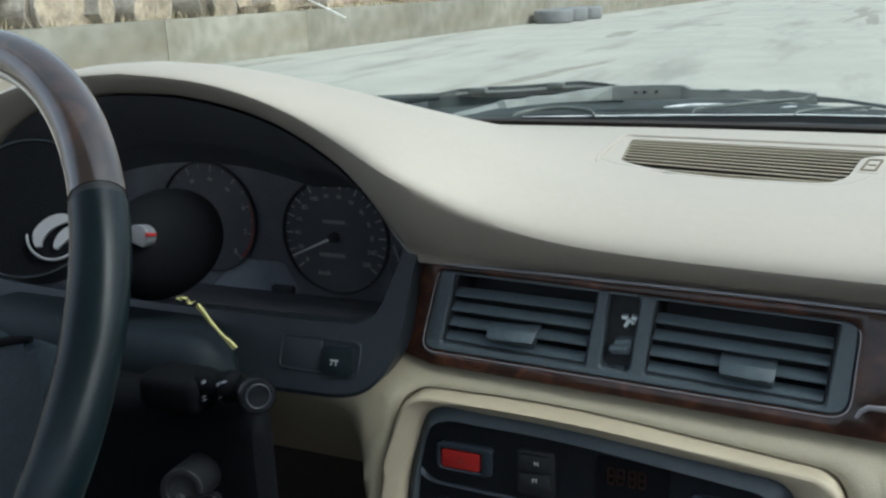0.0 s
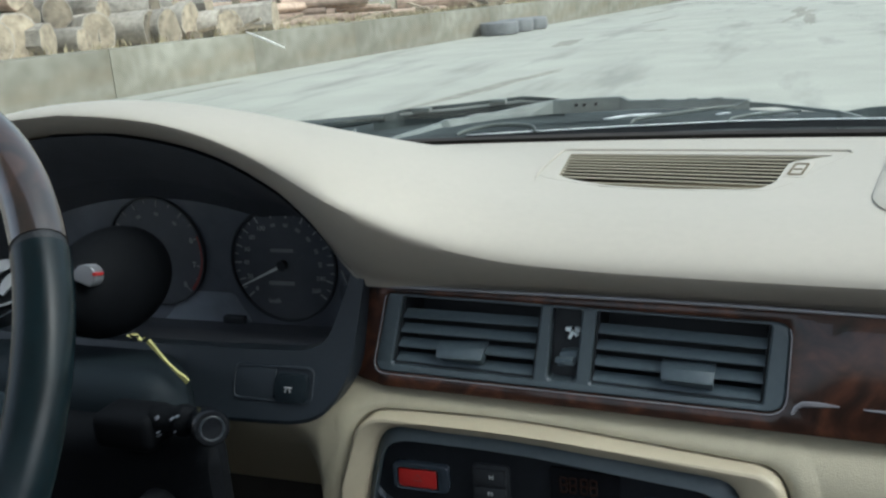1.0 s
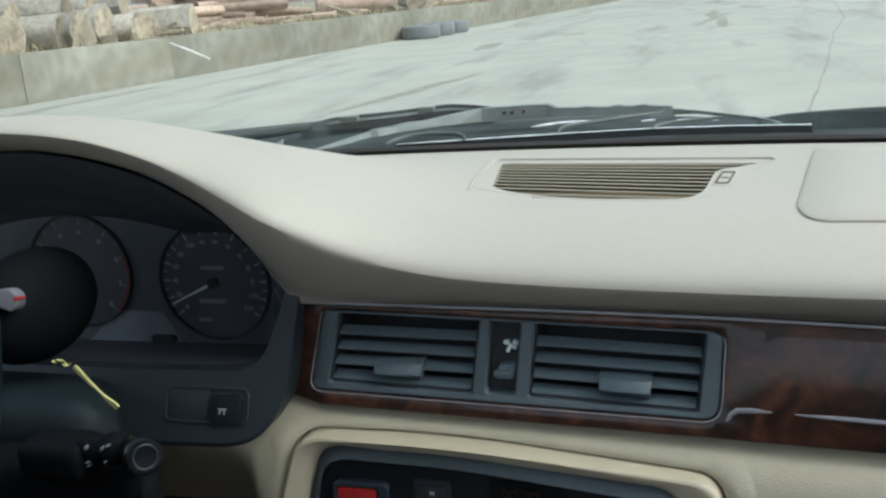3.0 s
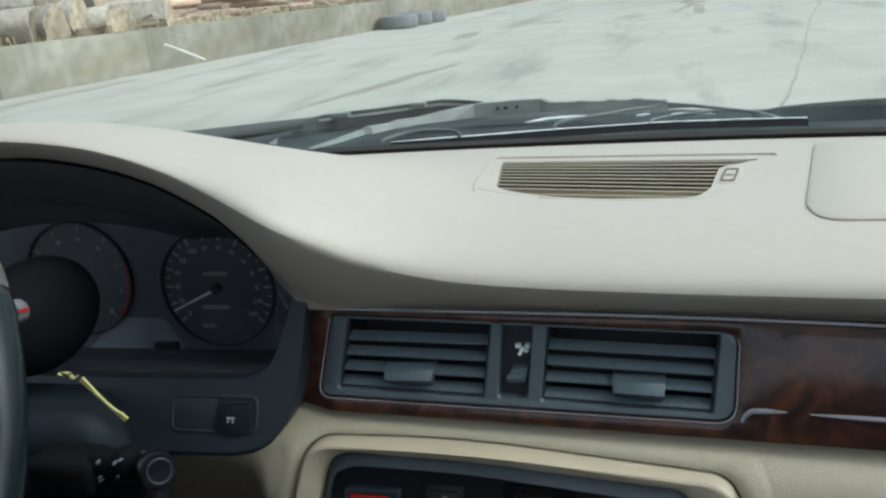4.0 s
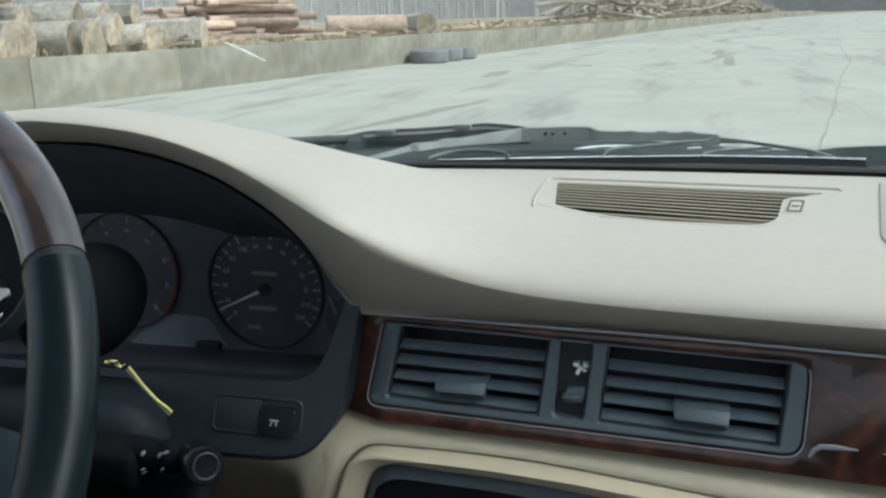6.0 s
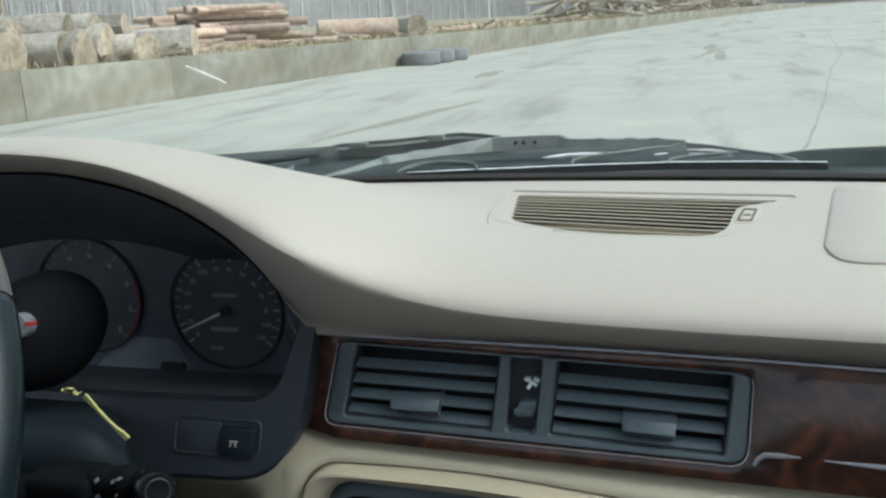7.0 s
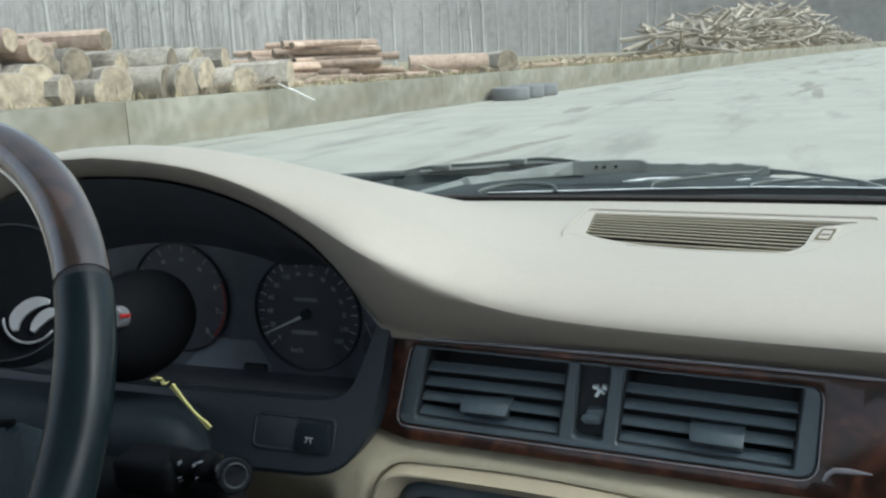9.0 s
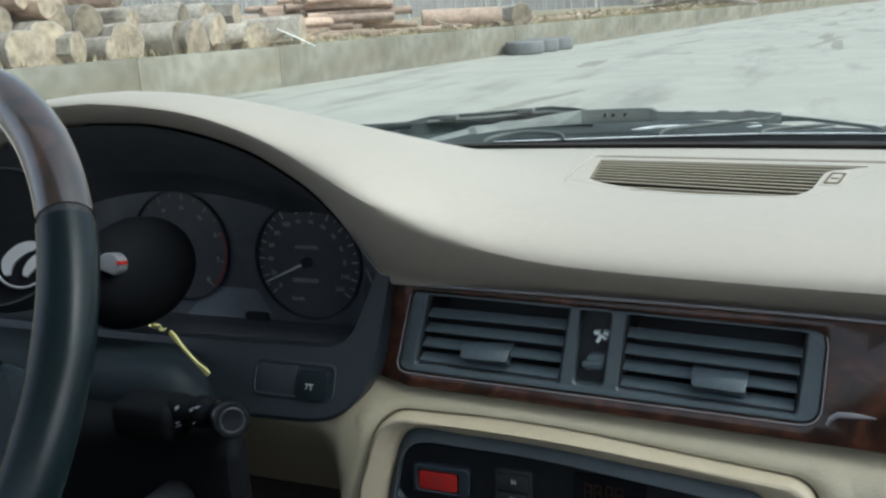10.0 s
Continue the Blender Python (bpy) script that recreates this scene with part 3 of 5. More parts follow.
# ---- lower panels ----
def low_y(z):
    """Front of the lower dashboard: it swells out below the wood and falls back towards the knees."""
    return curve_at([(0.45, 0.03), (0.56, -0.036), (0.66, -0.043), (0.70, -0.043), (0.722, -0.041), (0.738, -0.036), (0.749, -0.027), (0.756, -0.016), (0.765, 0.0)], z)


def low(u, w, d):
    return (u, low_y(w) - d, w)


OUT_C = [(-0.184, 0.56), (-0.1785, 0.655), (-0.156, 0.7430), (-0.04, 0.7430), (0.1455, 0.7285), (0.1535, 0.695), (0.1565, 0.56)]
IN_C = [(-0.162, 0.575), (-0.1592, 0.665), (-0.1400, 0.7340), (-0.04, 0.7345), (0.1165, 0.7180), (0.1240, 0.69), (0.1265, 0.575)]
RAD = [0.01, 0.03, 0.022, 0.06, 0.022, 0.03, 0.01]
bm = bmesh.new()
zs = [0.45, 0.5] + [0.54 + 0.005 * k for k in range(37)] + [0.7245 + 0.0027 * k for k in range(1, 16)]


def grown(g):
    """The console's outline, g wider all round."""
    return [(-0.013 + (u + 0.013) * (1 + g / 0.165), 0.56 + (w - 0.56) * (1 + g / 0.185)) for u, w in rounded(OUT_C, RAD, 8)]


well = grown(0.008)
columns = [-0.72 + 0.02 * k for k in range(26)] + [-0.205 + 0.004 * k for k in range(98)] + [0.2 + 0.02 * k for k in range(27)]
grid = []
for x in columns:
    drop = max(0.0, x + 0.18) * 0.034
    knees = max(0.0, min(1.0, (-0.192 - x) / 0.03))
    col = []
    for z in zs:
        y = low_y(z) + knees * 1.1 * max(0.0, 0.728 - z)
        col.append(bm.verts.new((x, y, z - drop)))
    grid.append(col)
for a, b in zip(grid, grid[1:]):
    for j in range(len(zs) - 1):
        cell = (a[j], b[j], b[j + 1], a[j + 1])
        if not any(inside(well, v.co.x, v.co.z) for v in cell):
            bm.faces.new(cell)
bmesh.ops.recalc_face_normals(bm, faces=list(bm.faces))
lower_panel = dash("lower_panel", bm, TAN, "tan vinyl lower dashboard panel")
# its rolled edge round the console
bm = bmesh.new()
loops = []
for g, sink in ((-0.003, 0.016), (0.0, 0.011), (0.001, 0.006), (0.002, 0.002), (0.004, 0.0002), (0.0065, -0.0014), (0.010, -0.0019), (0.0155, -0.0012), (0.0210, 0.0010)):
    loops.append([bm.verts.new((u, low_y(w + max(0.0, u + 0.18) * 0.034) + max(0.0, min(1.0, (-0.192 - u) / 0.03)) * 1.1 * max(0.0, 0.728 - w) + sink, w)) for u, w in grown(g)])
for a, b in zip(loops, loops[1:]):
    for i in range(len(a)):
        bm.faces.new((a[i], a[(i + 1) % len(a)], b[(i + 1) % len(a)], b[i]))
dash("rolled_edge", bm, TAN, "", lower_panel)


def ctr(u, w, d):
    return (u, -0.030 + (w - 0.72) * 0.06 - d, w)


bm = ring(bmesh.new(), rounded(OUT_C, RAD, 5), rounded(IN_C, RAD, 5), ctr, -0.02, 0.017, inner_d=0.009, bevel=0.006)
console = dash("console_frame", bm, TAN_RING, "tan plastic rounded frame of the centre console")
TRAY = [(-0.150, 0.679), (-0.138, 0.7205), (-0.04, 0.7212), (0.100, 0.7050), (0.110, 0.686), (0.107, 0.666), (0.0, 0.667), (-0.138, 0.669)]
TRAY_R = [0.012, 0.016, 0.06, 0.018, 0.02, 0.014, 0.05, 0.014]
INNER = [(-0.154, 0.58), (-0.151, 0.665), (-0.1375, 0.7238), (-0.04, 0.7238), (0.105, 0.7075), (0.1145, 0.685), (0.117, 0.58)]
# lighter slate puts the reflected sky into the bezel's colour
bm = ring(bmesh.new(), rounded(IN_C, RAD, 5), rounded(INNER, RAD, 5), ctr, -0.02, -0.0005, inner_d=0.0080, bevel=0.0014)
dash("console_bezel", bm, SLATE_LIGHT, "glossy dark slate inner bezel")
bm = prism(bmesh.new(), rounded(INNER, RAD, 5), ctr, -0.02, -0.004)
face = dash("console_face", bm, TRAY_BLACK, "black console face with switches and dim clock")
bm = ring(bmesh.new(), rounded([(u * 1.012, 0.70 + (w - 0.70) * 1.03) for u, w in TRAY], TRAY_R, 5), rounded([(u * 0.985, 0.70 + (w - 0.70) * 0.95) for u, w in TRAY], TRAY_R, 5), ctr, -0.01, 0.0025, inner_d=-0.001, bevel=0.0008)
dash("tray_rim", bm, GLOSS, "", face)
dash("tray", prism(bmesh.new(), rounded([(u * 0.985, 0.70 + (w - 0.70) * 0.95) for u, w in TRAY], TRAY_R, 5), ctr, -0.01, 0.0005), TRAY_BLACK, "", face)
bm = ring(bmesh.new(), rect(-0.1325, -0.0875, 0.6830, 0.7050, 0.005), rect(-0.1285, -0.0960, 0.6850, 0.7008, 0.002), ctr, 0.0, 0.006, bevel=0.001)
haz = dash("hazard_surround", bm, GLOSS, "", face)
dash("hazard_button", prism(bmesh.new(), rect(-0.1275, -0.0970, 0.6860, 0.7000, 0.0015), ctr, 0.0, 0.0055, 0.001), RED, "translucent red hazard warning button", haz)
bm = bmesh.new()
for a in range(3):
    p, q = (math.radians(90 + 120 * a), math.radians(210 + 120 * a))
    c = (-0.1122, 0.6930)
    prism(bm, [(c[0] + 0.0042 * math.cos(p), c[1] + 0.0042 * math.sin(p)), (c[0] + 0.0042 * math.cos(q), c[1] + 0.0042 * math.sin(q)), (c[0] + 0.003 * math.cos(q), c[1] + 0.003 * math.sin(q)), (c[0] + 0.003 * math.cos(p), c[1] + 0.003 * math.sin(p))], ctr, 0.0052, 0.0058)
dash("triangle_mark", bm, REDDISH, "", haz)
clock = dash("clock_buttons", prism(bmesh.new(), rect(-0.0690, -0.0405, 0.6745, 0.7090, 0.003), ctr, 0.0, 0.003, 0.001), BLACK, "two black clock setting buttons", face)
for z in (0.6820, 0.6960):
    dash("button", prism(bmesh.new(), rect(-0.0665, -0.0430, z - 0.0015, z + 0.0105, 0.0015), ctr, 0.002, 0.0062, 0.0008), BLACK, "", clock)
for txt, c in (("H", (-0.0535, 0.7013)), ("M", (-0.0546, 0.6880))):
    x, y, z = ctr(c[0], c[1], 0.0064)
    lettering("letter", txt, 0.005, dash_shift @ Matrix.Translation((x, y, z)) @ Matrix.Rotation(radians(90), 4, "X"), WHITE, face)
disp = dash("clock_display", prism(bmesh.new(), rect(-0.0105, 0.0395, 0.6805, 0.7130, 0.002), ctr, 0.0, 0.0025), KNOB, "dark clock window with dim orange digits", face)
for x in (-0.0025, 0.0042, 0.0122, 0.0190):
    bm = bmesh.new()
    for dz in (0.0, 0.0055, 0.011):
        prism(bm, rect(x, x + 0.0045, 0.6945 + dz, 0.6957 + dz, 0.0003, 2), ctr, 0.003, 0.0034)
    for dx in (0.0, 0.0045):
        prism(bm, rect(x + dx - 0.0005, x + dx + 0.0005, 0.6960, 0.7060, 0.0003, 2), ctr, 0.003, 0.0034)
    dash("digit", bm, LED, "dim orange digit", disp)
bm = prism(bmesh.new(), rect(0.0545, 0.1020, 0.6710, 0.6975, 0.004), ctr, 0.0, 0.004, 0.0015)
rear = dash("demister_switch", bm, GLOSS, "dark rocker switch", face)
bm = ring(bmesh.new(), rect(0.071, 0.084, 0.6825, 0.6907, 0.001), rect(0.0725, 0.0825, 0.6840, 0.6892, 0.0008), ctr, 0.005, 0.0055)
dash("switch_mark", bm, FADED, "", rear)

# radio under the tray, only its lit window's corner in sight
radio = thing("car_radio", "black car radio with a pale cyan lit window", "radio", (-0.01, -0.04, 0.60))
bm = prism(bmesh.new(), rect(-0.138, 0.1, 0.595, 0.655, 0.003), ctr, -0.03, 0.003, 0.001)
bm.transform(Matrix.Translation((0.01, 0.04, -0.60)))
part("radio_face", bm, GLOSS, radio)
bm = prism(bmesh.new(), rect(-0.131, -0.045, 0.603, 0.6345, 0.003), ctr, 0.003, 0.0045)
bm.transform(Matrix.Translation((0.01, 0.04, -0.60)))
part("display", bm, CYAN, radio, "pale cyan backlit display")

# ---- instrument cluster ----
cluster = thing("instrument_cluster", "dark instrument cluster with white-marked speedometer under the hood", "instrument cluster", (-0.385, 0.0, 0.74))
cl_shift = Matrix.Translation((0.385, 0.0, -0.74))


def clus(name, bm, mat, label="", parent=None):
    bm.transform(cl_shift)
    return part(name, bm, mat, parent or cluster, label)


def plate(u, w, d):
    return (u, -0.005 - (0.84 - w) * 0.45 - d, w)


def smooth_line(pts, n=4):
    out = []
    for i in range(len(pts) - 1):
        p0, p1, p2, p3 = (Vector(pts[max(0, min(len(pts) - 1, i + k))]) for k in (-1, 0, 1, 2))
        for j in range(n):
            t = j / n
            out.append(tuple(0.5 * (2 * p1 + (p2 - p0) * t + (2 * p0 - 5 * p1 + 4 * p2 - p3) * t * t + (3 * p1 - p0 - 3 * p2 + p3) * t ** 3)))
    return out + [pts[-1]]


bez = [(-0.1535, 0.848), (-0.1543, 0.838), (-0.157, 0.80), (-0.1605, 0.773), (-0.1655, 0.762), (-0.1725, 0.752), (-0.1815, 0.7437), (-0.1986, 0.7376), (-0.2354, 0.7354), (-0.40, 0.733), (-0.56, 0.735), (-0.60, 0.753), (-0.62, 0.80), (-0.62, 0.84)]
hole = [(-0.1655, 0.850), (-0.1675, 0.838), (-0.171, 0.826), (-0.1752, 0.812), (-0.1805, 0.800), (-0.187, 0.7935), (-0.197, 0.7893), (-0.21, 0.788), (-0.264, 0.787), (-0.40, 0.786), (-0.55, 0.788), (-0.575, 0.795), (-0.595, 0.812), (-0.605, 0.84)]
bez, hole = smooth_line(bez), smooth_line(hole)
bm = bmesh.new()
rows = [[bm.verts.new(plate(u, w, d)) for u, w in pts] for pts, d in ((bez, -0.02), (bez, 0.002), ([(u * 0.985 + v * 0.015, w * 0.93 + q * 0.07) for (u, w), (v, q) in zip(bez, hole)], 0.0045), (hole, 0.003), (hole, -0.008))]
for a, b in zip(rows, rows[1:]):
    for i in range(len(a) - 1):
        bm.faces.new((a[i], a[i + 1], b[i + 1], b[i]))
clus("bezel", bm, BEZEL, "slate plastic surround with switch panel")
bm = ring(bmesh.new(), rect(-0.2595, -0.1885, 0.752, 0.7775, 0.007), rect(-0.2575, -0.1905, 0.754, 0.7755, 0.005), plate, 0.0, 0.0052, bevel=0.0008)
sw = clus("switch_panel", bm, BEZEL, "black switch panel below the dials")
clus("blank", prism(bmesh.new(), rect(-0.2570, -0.2220, 0.7545, 0.7750, 0.002), plate, 0.0, 0.0048, 0.001), BEZEL, "", sw)
btn = clus("button", prism(bmesh.new(), rect(-0.2212, -0.1935, 0.7535, 0.7725, 0.004), plate, 0.0, 0.0072, 0.0015), COVER, "square switch with a small white mark", sw)
bm = bmesh.new()
prism(bm, rect(-0.2125, -0.2055, 0.7632, 0.7641, 0.0003, 2), plate, 0.0072, 0.0076)
for x in (-0.2110, -0.2080):
    prism(bm, [(x, 0.7628), (x + 0.001, 0.7628), (x + 0.0007 + (x + 0.2095) * 0.5, 0.7602), (x - 0.0003 + (x + 0.2095) * 0.5, 0.7602)], plate, 0.0072, 0.0076)
clus("lamp_mark", bm, PRINT, "", btn)

# inside of the hood, a shelf below, the face behind
bm = bmesh.new()
xs = [-0.612 + (0.612 - 0.158) * k / 60 for k in range(61)]
rows = []
for y, s, dz, deep in ((0.0, 1.0, -0.0035, 0.0), (0.012, 0.99, -0.007, -0.012), (0.035, 0.98, -0.011, -0.038), (0.06, 0.975, -0.014, -0.062)):
    rows.append([bm.verts.new((HOOD_X + (x - HOOD_X) * s, lip_y(x) * (1 if y < 0.02 else 0.3) + 0.002 + y, lip_z(x) + dz + deep * hoodness(x) ** 3)) for x in xs])
for a, b in zip(rows, rows[1:]):
    for i in range(len(a) - 1):
        bm.faces.new((a[i], a[i + 1], b[i + 1], b[i]))
clus("hood_lining", bm, LINING, "matt black lining inside the hood")
bm = bmesh.new()
lower = [bm.verts.new(plate(u, w, -0.007)) for u, w in hole]
rear_v = [bm.verts.new((HOOD_X + (u - HOOD_X) * 0.975, 0.06, 0.772 + (w - 0.784) * 0.95)) for u, w in hole]
for i in range(len(hole) - 1):
    bm.faces.new((lower[i], lower[i + 1], rear_v[i + 1], rear_v[i]))
clus("shelf", bm, LINING)


def dial(u, w, d):
    return (u, 0.05 - d, w)


face_out = [(HOOD_X + (x - HOOD_X) * 0.99, lip_z(x)) for x in xs[::3]] + [(-0.17, 0.76), (-0.60, 0.76)]
clus("face", prism(bmesh.new(), face_out, dial, -0.01, 0.0), DIAL_GREY, "dark grey dial panel")


def build_dial(name, centre, r, first, last, steps, red_from, needle_at, label, readable):
    body = clus(name, ring(bmesh.new(), [(centre[0] + r * 1.03 * math.cos(a), centre[1] + r * 1.03 * math.sin(a)) for a in np.linspace(0, 2 * math.pi, 41)[:-1]], [(centre[0] + r * math.cos(a), centre[1] + r * math.sin(a)) for a in np.linspace(0, 2 * math.pi, 41)[:-1]], dial, -0.002, 0.004), BLACK, label)
    clus("dial_face", disc(bmesh.new(), centre, r, dial, 0.0, 0.0015, 40), DIAL, "", body)
    ticks, dim = bmesh.new(), bmesh.new()
    for k in range(steps + 1):
        f = k / steps
        a = math.radians(first + (last - first) * f)
        long = k % 2 == 0
        for bm, r0, r1, half in ((ticks, r * (0.84 if long else 0.9), r * 0.965, 0.0006 if long else 0.0004),) + (((dim, r * 0.68, r * 0.74, 0.0022),) if long and k not in readable else ()):
            c, s = math.cos(a), math.sin(a)
            prism(bm, [(centre[0] + c * r0 - s * half, centre[1] + s * r0 + c * half), (centre[0] + c * r1 - s * half, centre[1] + s * r1 + c * half), (centre[0] + c * r1 + s * half, centre[1] + s * r1 - c * half), (centre[0] + c * r0 + s * half, centre[1] + s * r0 - c * half)], dial, 0.0015, 0.002)
    for k, text in readable.items():
        a = math.radians(first + (last - first) * k / steps)
        far = 0.80 if red_from else 0.735
        x, y, z = dial(centre[0] + r * far * math.cos(a), centre[1] + r * far * math.sin(a), 0.0021)
        lettering("figure", text, 0.0075 if red_from else 0.0058, cl_shift @ Matrix.Translation((x, y, z)) @ Matrix.Rotation(radians(90), 4, "X"), PRINT, body)
    clus("graduation", ticks, FADED if red_from else PRINT, "fine white graduation marks", body)
    clus("figures", dim, FADED, "small unreadable figures", body)
    if red_from:
        bm = bmesh.new()
        for a in np.arange(red_from[0], red_from[1], 6.0):
            p, q = math.radians(a), math.radians(a + 5.8)
            prism(bm, [(centre[0] + r * k * math.cos(v), centre[1] + r * k * math.sin(v)) for k, v in ((0.93, p), (1.0, p), (1.0, q), (0.93, q))], dial, 0.0015, 0.0021)
        clus("red_zone", bm, REDDISH, "faded red arc", body)
    if needle_at is not None:
        a = math.radians(needle_at)
        c, s = math.cos(a), math.sin(a)
        bm = bmesh.new()
        prism(bm, [(centre[0] - s * 0.0013, centre[1] + c * 0.0013), (centre[0] + c * r * 0.93 - s * 0.0005, centre[1] + s * r * 0.93 + c * 0.0005), (centre[0] + c * r * 0.93 + s * 0.0005, centre[1] + s * r * 0.93 - c * 0.0005), (centre[0] + s * 0.0013, centre[1] - c * 0.0013)], dial, 0.004, 0.005)
        clus("needle", bm, WHITE, "thin white needle", body)
        clus("needle_hub", disc(bmesh.new(), centre, 0.0045, dial, 0.002, 0.0065, 16), BLACK, "", body)
    return body


speedo = build_dial("speedometer", (-0.2575, 0.8315), 0.0495, 218, -38, 26, None, 205, "round black speedometer with white needle", {0: "0", 2: "20", 4: "40", 6: "60", 8: "80", 10: "100", 24: "240", 26: "260"})
for u0, u1, w0, w1 in ((-0.269, -0.247, 0.8425, 0.8455), (-0.274, -0.249, 0.8130, 0.8165)):
    clus("counter_bar", prism(bmesh.new(), rect(u0, u1, w0, w1, 0.0005, 2), dial, 0.0015, 0.002), FADED, "", speedo)
build_dial("tachometer", (-0.386, 0.840), 0.0492, 214, -50, 16, (-47, 14), None, "round tachometer with a faded red zone", {12: "6", 14: "7", 16: "8"})
x, y, z = dial(-0.270, 0.7985, 0.0021)
lettering("figure", "km/h", 0.006, cl_shift @ Matrix.Translation((x, y, z)) @ Matrix.Rotation(radians(90), 4, "X"), PRINT, speedo)
bm = bmesh.new()
prism(bm, rect(-0.324, -0.302, 0.7755, 0.7830, 0.002, 3), dial, 0.0, 0.006, 0.001)
clus("warning_strip", bm, BLACK, "", cluster)
# pale panel added for the bright reflection left of the speedometer
clus("lamp_panel", prism(bmesh.new(), rounded([(-0.395, 0.770), (-0.360, 0.8035), (-0.312, 0.8035), (-0.298, 0.780), (-0.298, 0.770)], 0.004, 4), dial, 0.0, 0.0008), REFLECT_GREY, "pale translucent warning lamp panel")
fuel = clus("fuel_gauge", disc(bmesh.new(), (-0.187, 0.808), 0.02, dial, 0.0, 0.0015, 24), DIAL, "small gauge beside the speedometer")
bm = prism(bmesh.new(), [(-0.2035, 0.828), (-0.2020, 0.829), (-0.1965, 0.8145), (-0.198, 0.8140)], dial, 0.002, 0.003)
clus("gauge_needle", bm, FADED, "", fuel)
bm = bmesh.new()
lens_x = [-0.6 + 0.0225 * k for k in range(20)]
lens_rows = [[bm.verts.new((HOOD_X + (x - HOOD_X) * 0.97, y, min(z, lip_z(HOOD_X + (x - HOOD_X) * 0.97) - 0.016))) for x in lens_x] for y, z in ((0.03, 0.945), (0.03, 0.9), (0.02, 0.84), (0.0, 0.787))]
for a, b in zip(lens_rows, lens_rows[1:]):
    for i in range(len(lens_x) - 1):
        bm.faces.new((a[i], a[i + 1], b[i + 1], b[i]))
lens = clus("lens", bm, CLUSTER_LENS, "clear plastic cluster lens")
lens.visible_shadow = False

# ---- steering wheel and column ----
WC, WR, WT, RAKE = Vector((-0.3183, -0.3496, 0.8543)), 0.1894, 0.0124, radians(35.4)
WHEEL = Matrix.Translation(WC) @ Matrix.Rotation(radians(-10.2), 4, "Z") @ Matrix.Rotation(math.pi / 2 - RAKE, 4, "X")
wheel = thing("steering_wheel", "leather and burl wood rimmed steering wheel turned slightly", "steering wheel")
wheel.matrix_world = WHEEL
bpy.context.view_layer.update()


def arc(a0, a1, n, r=WR):
    return [(r * math.cos(math.radians(a0 + (a1 - a0) * k / n)), r * math.sin(math.radians(a0 + (a1 - a0) * k / n)), 0) for k in range(n + 1)]


SEAM = 38.0
part("rim_leather", tube(bmesh.new(), arc(SEAM - 0.6, -70, 40), WT, 18), LEATHER, wheel, "smooth black leather rim section")
part("rim_leather", tube(bmesh.new(), arc(180 - SEAM + 0.6, 250, 40), WT, 18), LEATHER, wheel)
part("rim_wood", tube(bmesh.new(), arc(SEAM + 0.6, 180 - SEAM - 0.6, 60), WT * 0.985, 18), RIM_WOOD, wheel, "glossy burl wood rim section")
part("rim_wood", tube(bmesh.new(), arc(-70, -110, 16), WT * 0.985, 18), RIM_WOOD, wheel)
for a in (SEAM, 180 - SEAM):
    part("seam", tube(bmesh.new(), arc(a - 0.7, a + 0.7, 2), WT * 0.94, 18), BLACK, wheel)
hub = bmesh.new()
prism(hub, rounded([(-0.09, -0.075), (0.075, -0.075), (0.09, 0.03), (0.06, 0.055), (-0.06, 0.055), (-0.09, 0.03)], 0.03, 6), lambda u, w, d: (u, w, d), -0.05, -0.012, 0.012)
part("hub_pad", hub, HUB, wheel, "dark slate padded hub")
for s in (1, -1):
    bm = bmesh.new()
    prism(bm, rounded([(s * u, w) for u, w in ((0.07, 0.040), (0.1275, 0.0565), (0.1457, 0.0365), (0.168, 0.002), (0.178, -0.045), (0.12, -0.055), (0.07, -0.05))][::s], 0.008, 4), lambda u, w, d: (u, w, d), -0.034, -0.012, 0.006)
    spoke = part("spoke", bm, HUB, wheel, "dark teal vinyl spoke")
    part("spoke_seam", tube(bmesh.new(), [(s * u, w, -0.0125) for u, w in ((0.075, 0.0385), (0.0900, 0.0430), (0.1025, 0.0474), (0.1150, 0.0515), (0.1250, 0.0540))], [0.0008, 0.0022, 0.0024, 0.0024, 0.0015], 8), JET, spoke)
bm = bmesh.new()
tube(bm, [(0, -0.07, -0.035), (0, -0.13, -0.02), (0, -0.183, 0)], [0.03, 0.02, 0.012], 14, 0.45)
part("spoke", bm, BLACK, wheel)

column = thing("steering_column", "black steering column cover with switch stalk and ignition lock", "steering column", (-0.38, -0.1, 0.66))
col_shift = Matrix.Translation((0.38, 0.1, -0.66))


def col(name, bm, mat, label="", parent=None):
    bm.transform(col_shift)
    return part(name, bm, mat, parent or column, label)


bm = bmesh.new()
block(bm, (-0.52, -0.135, 0.6), (-0.255, 0.02, 0.785), 0.03)
for v in bm.verts:
    v.co.z += (-v.co.y - 0.05) * 0.28
    v.co.x -= max(0.0, v.co.y + 0.1) * 0.75
col("cover", bm, COVER, "slate plastic column cover")
bm = bmesh.new()
block(bm, (-0.45, -0.162, 0.50), (-0.196, -0.105, 0.775), 0.02)
for v in bm.verts:
    v.co.x -= max(0.0, v.co.y + 0.155) * 0.62 if v.co.x > -0.3 else 0.0
col("lower_cover", bm, JET, "black lower column cover")
bm = bmesh.new()
bmesh.ops.create_uvsphere(bm, u_segments=28, v_segments=18, radius=1.0)
bm.transform(Matrix.Translation((-0.345, -0.06, 0.848)) @ Matrix.Diagonal((0.033, 0.06, 0.042, 1)))
col("upper_cover", bm, JET, "rounded matt black upper column cover")
bm = bmesh.new()
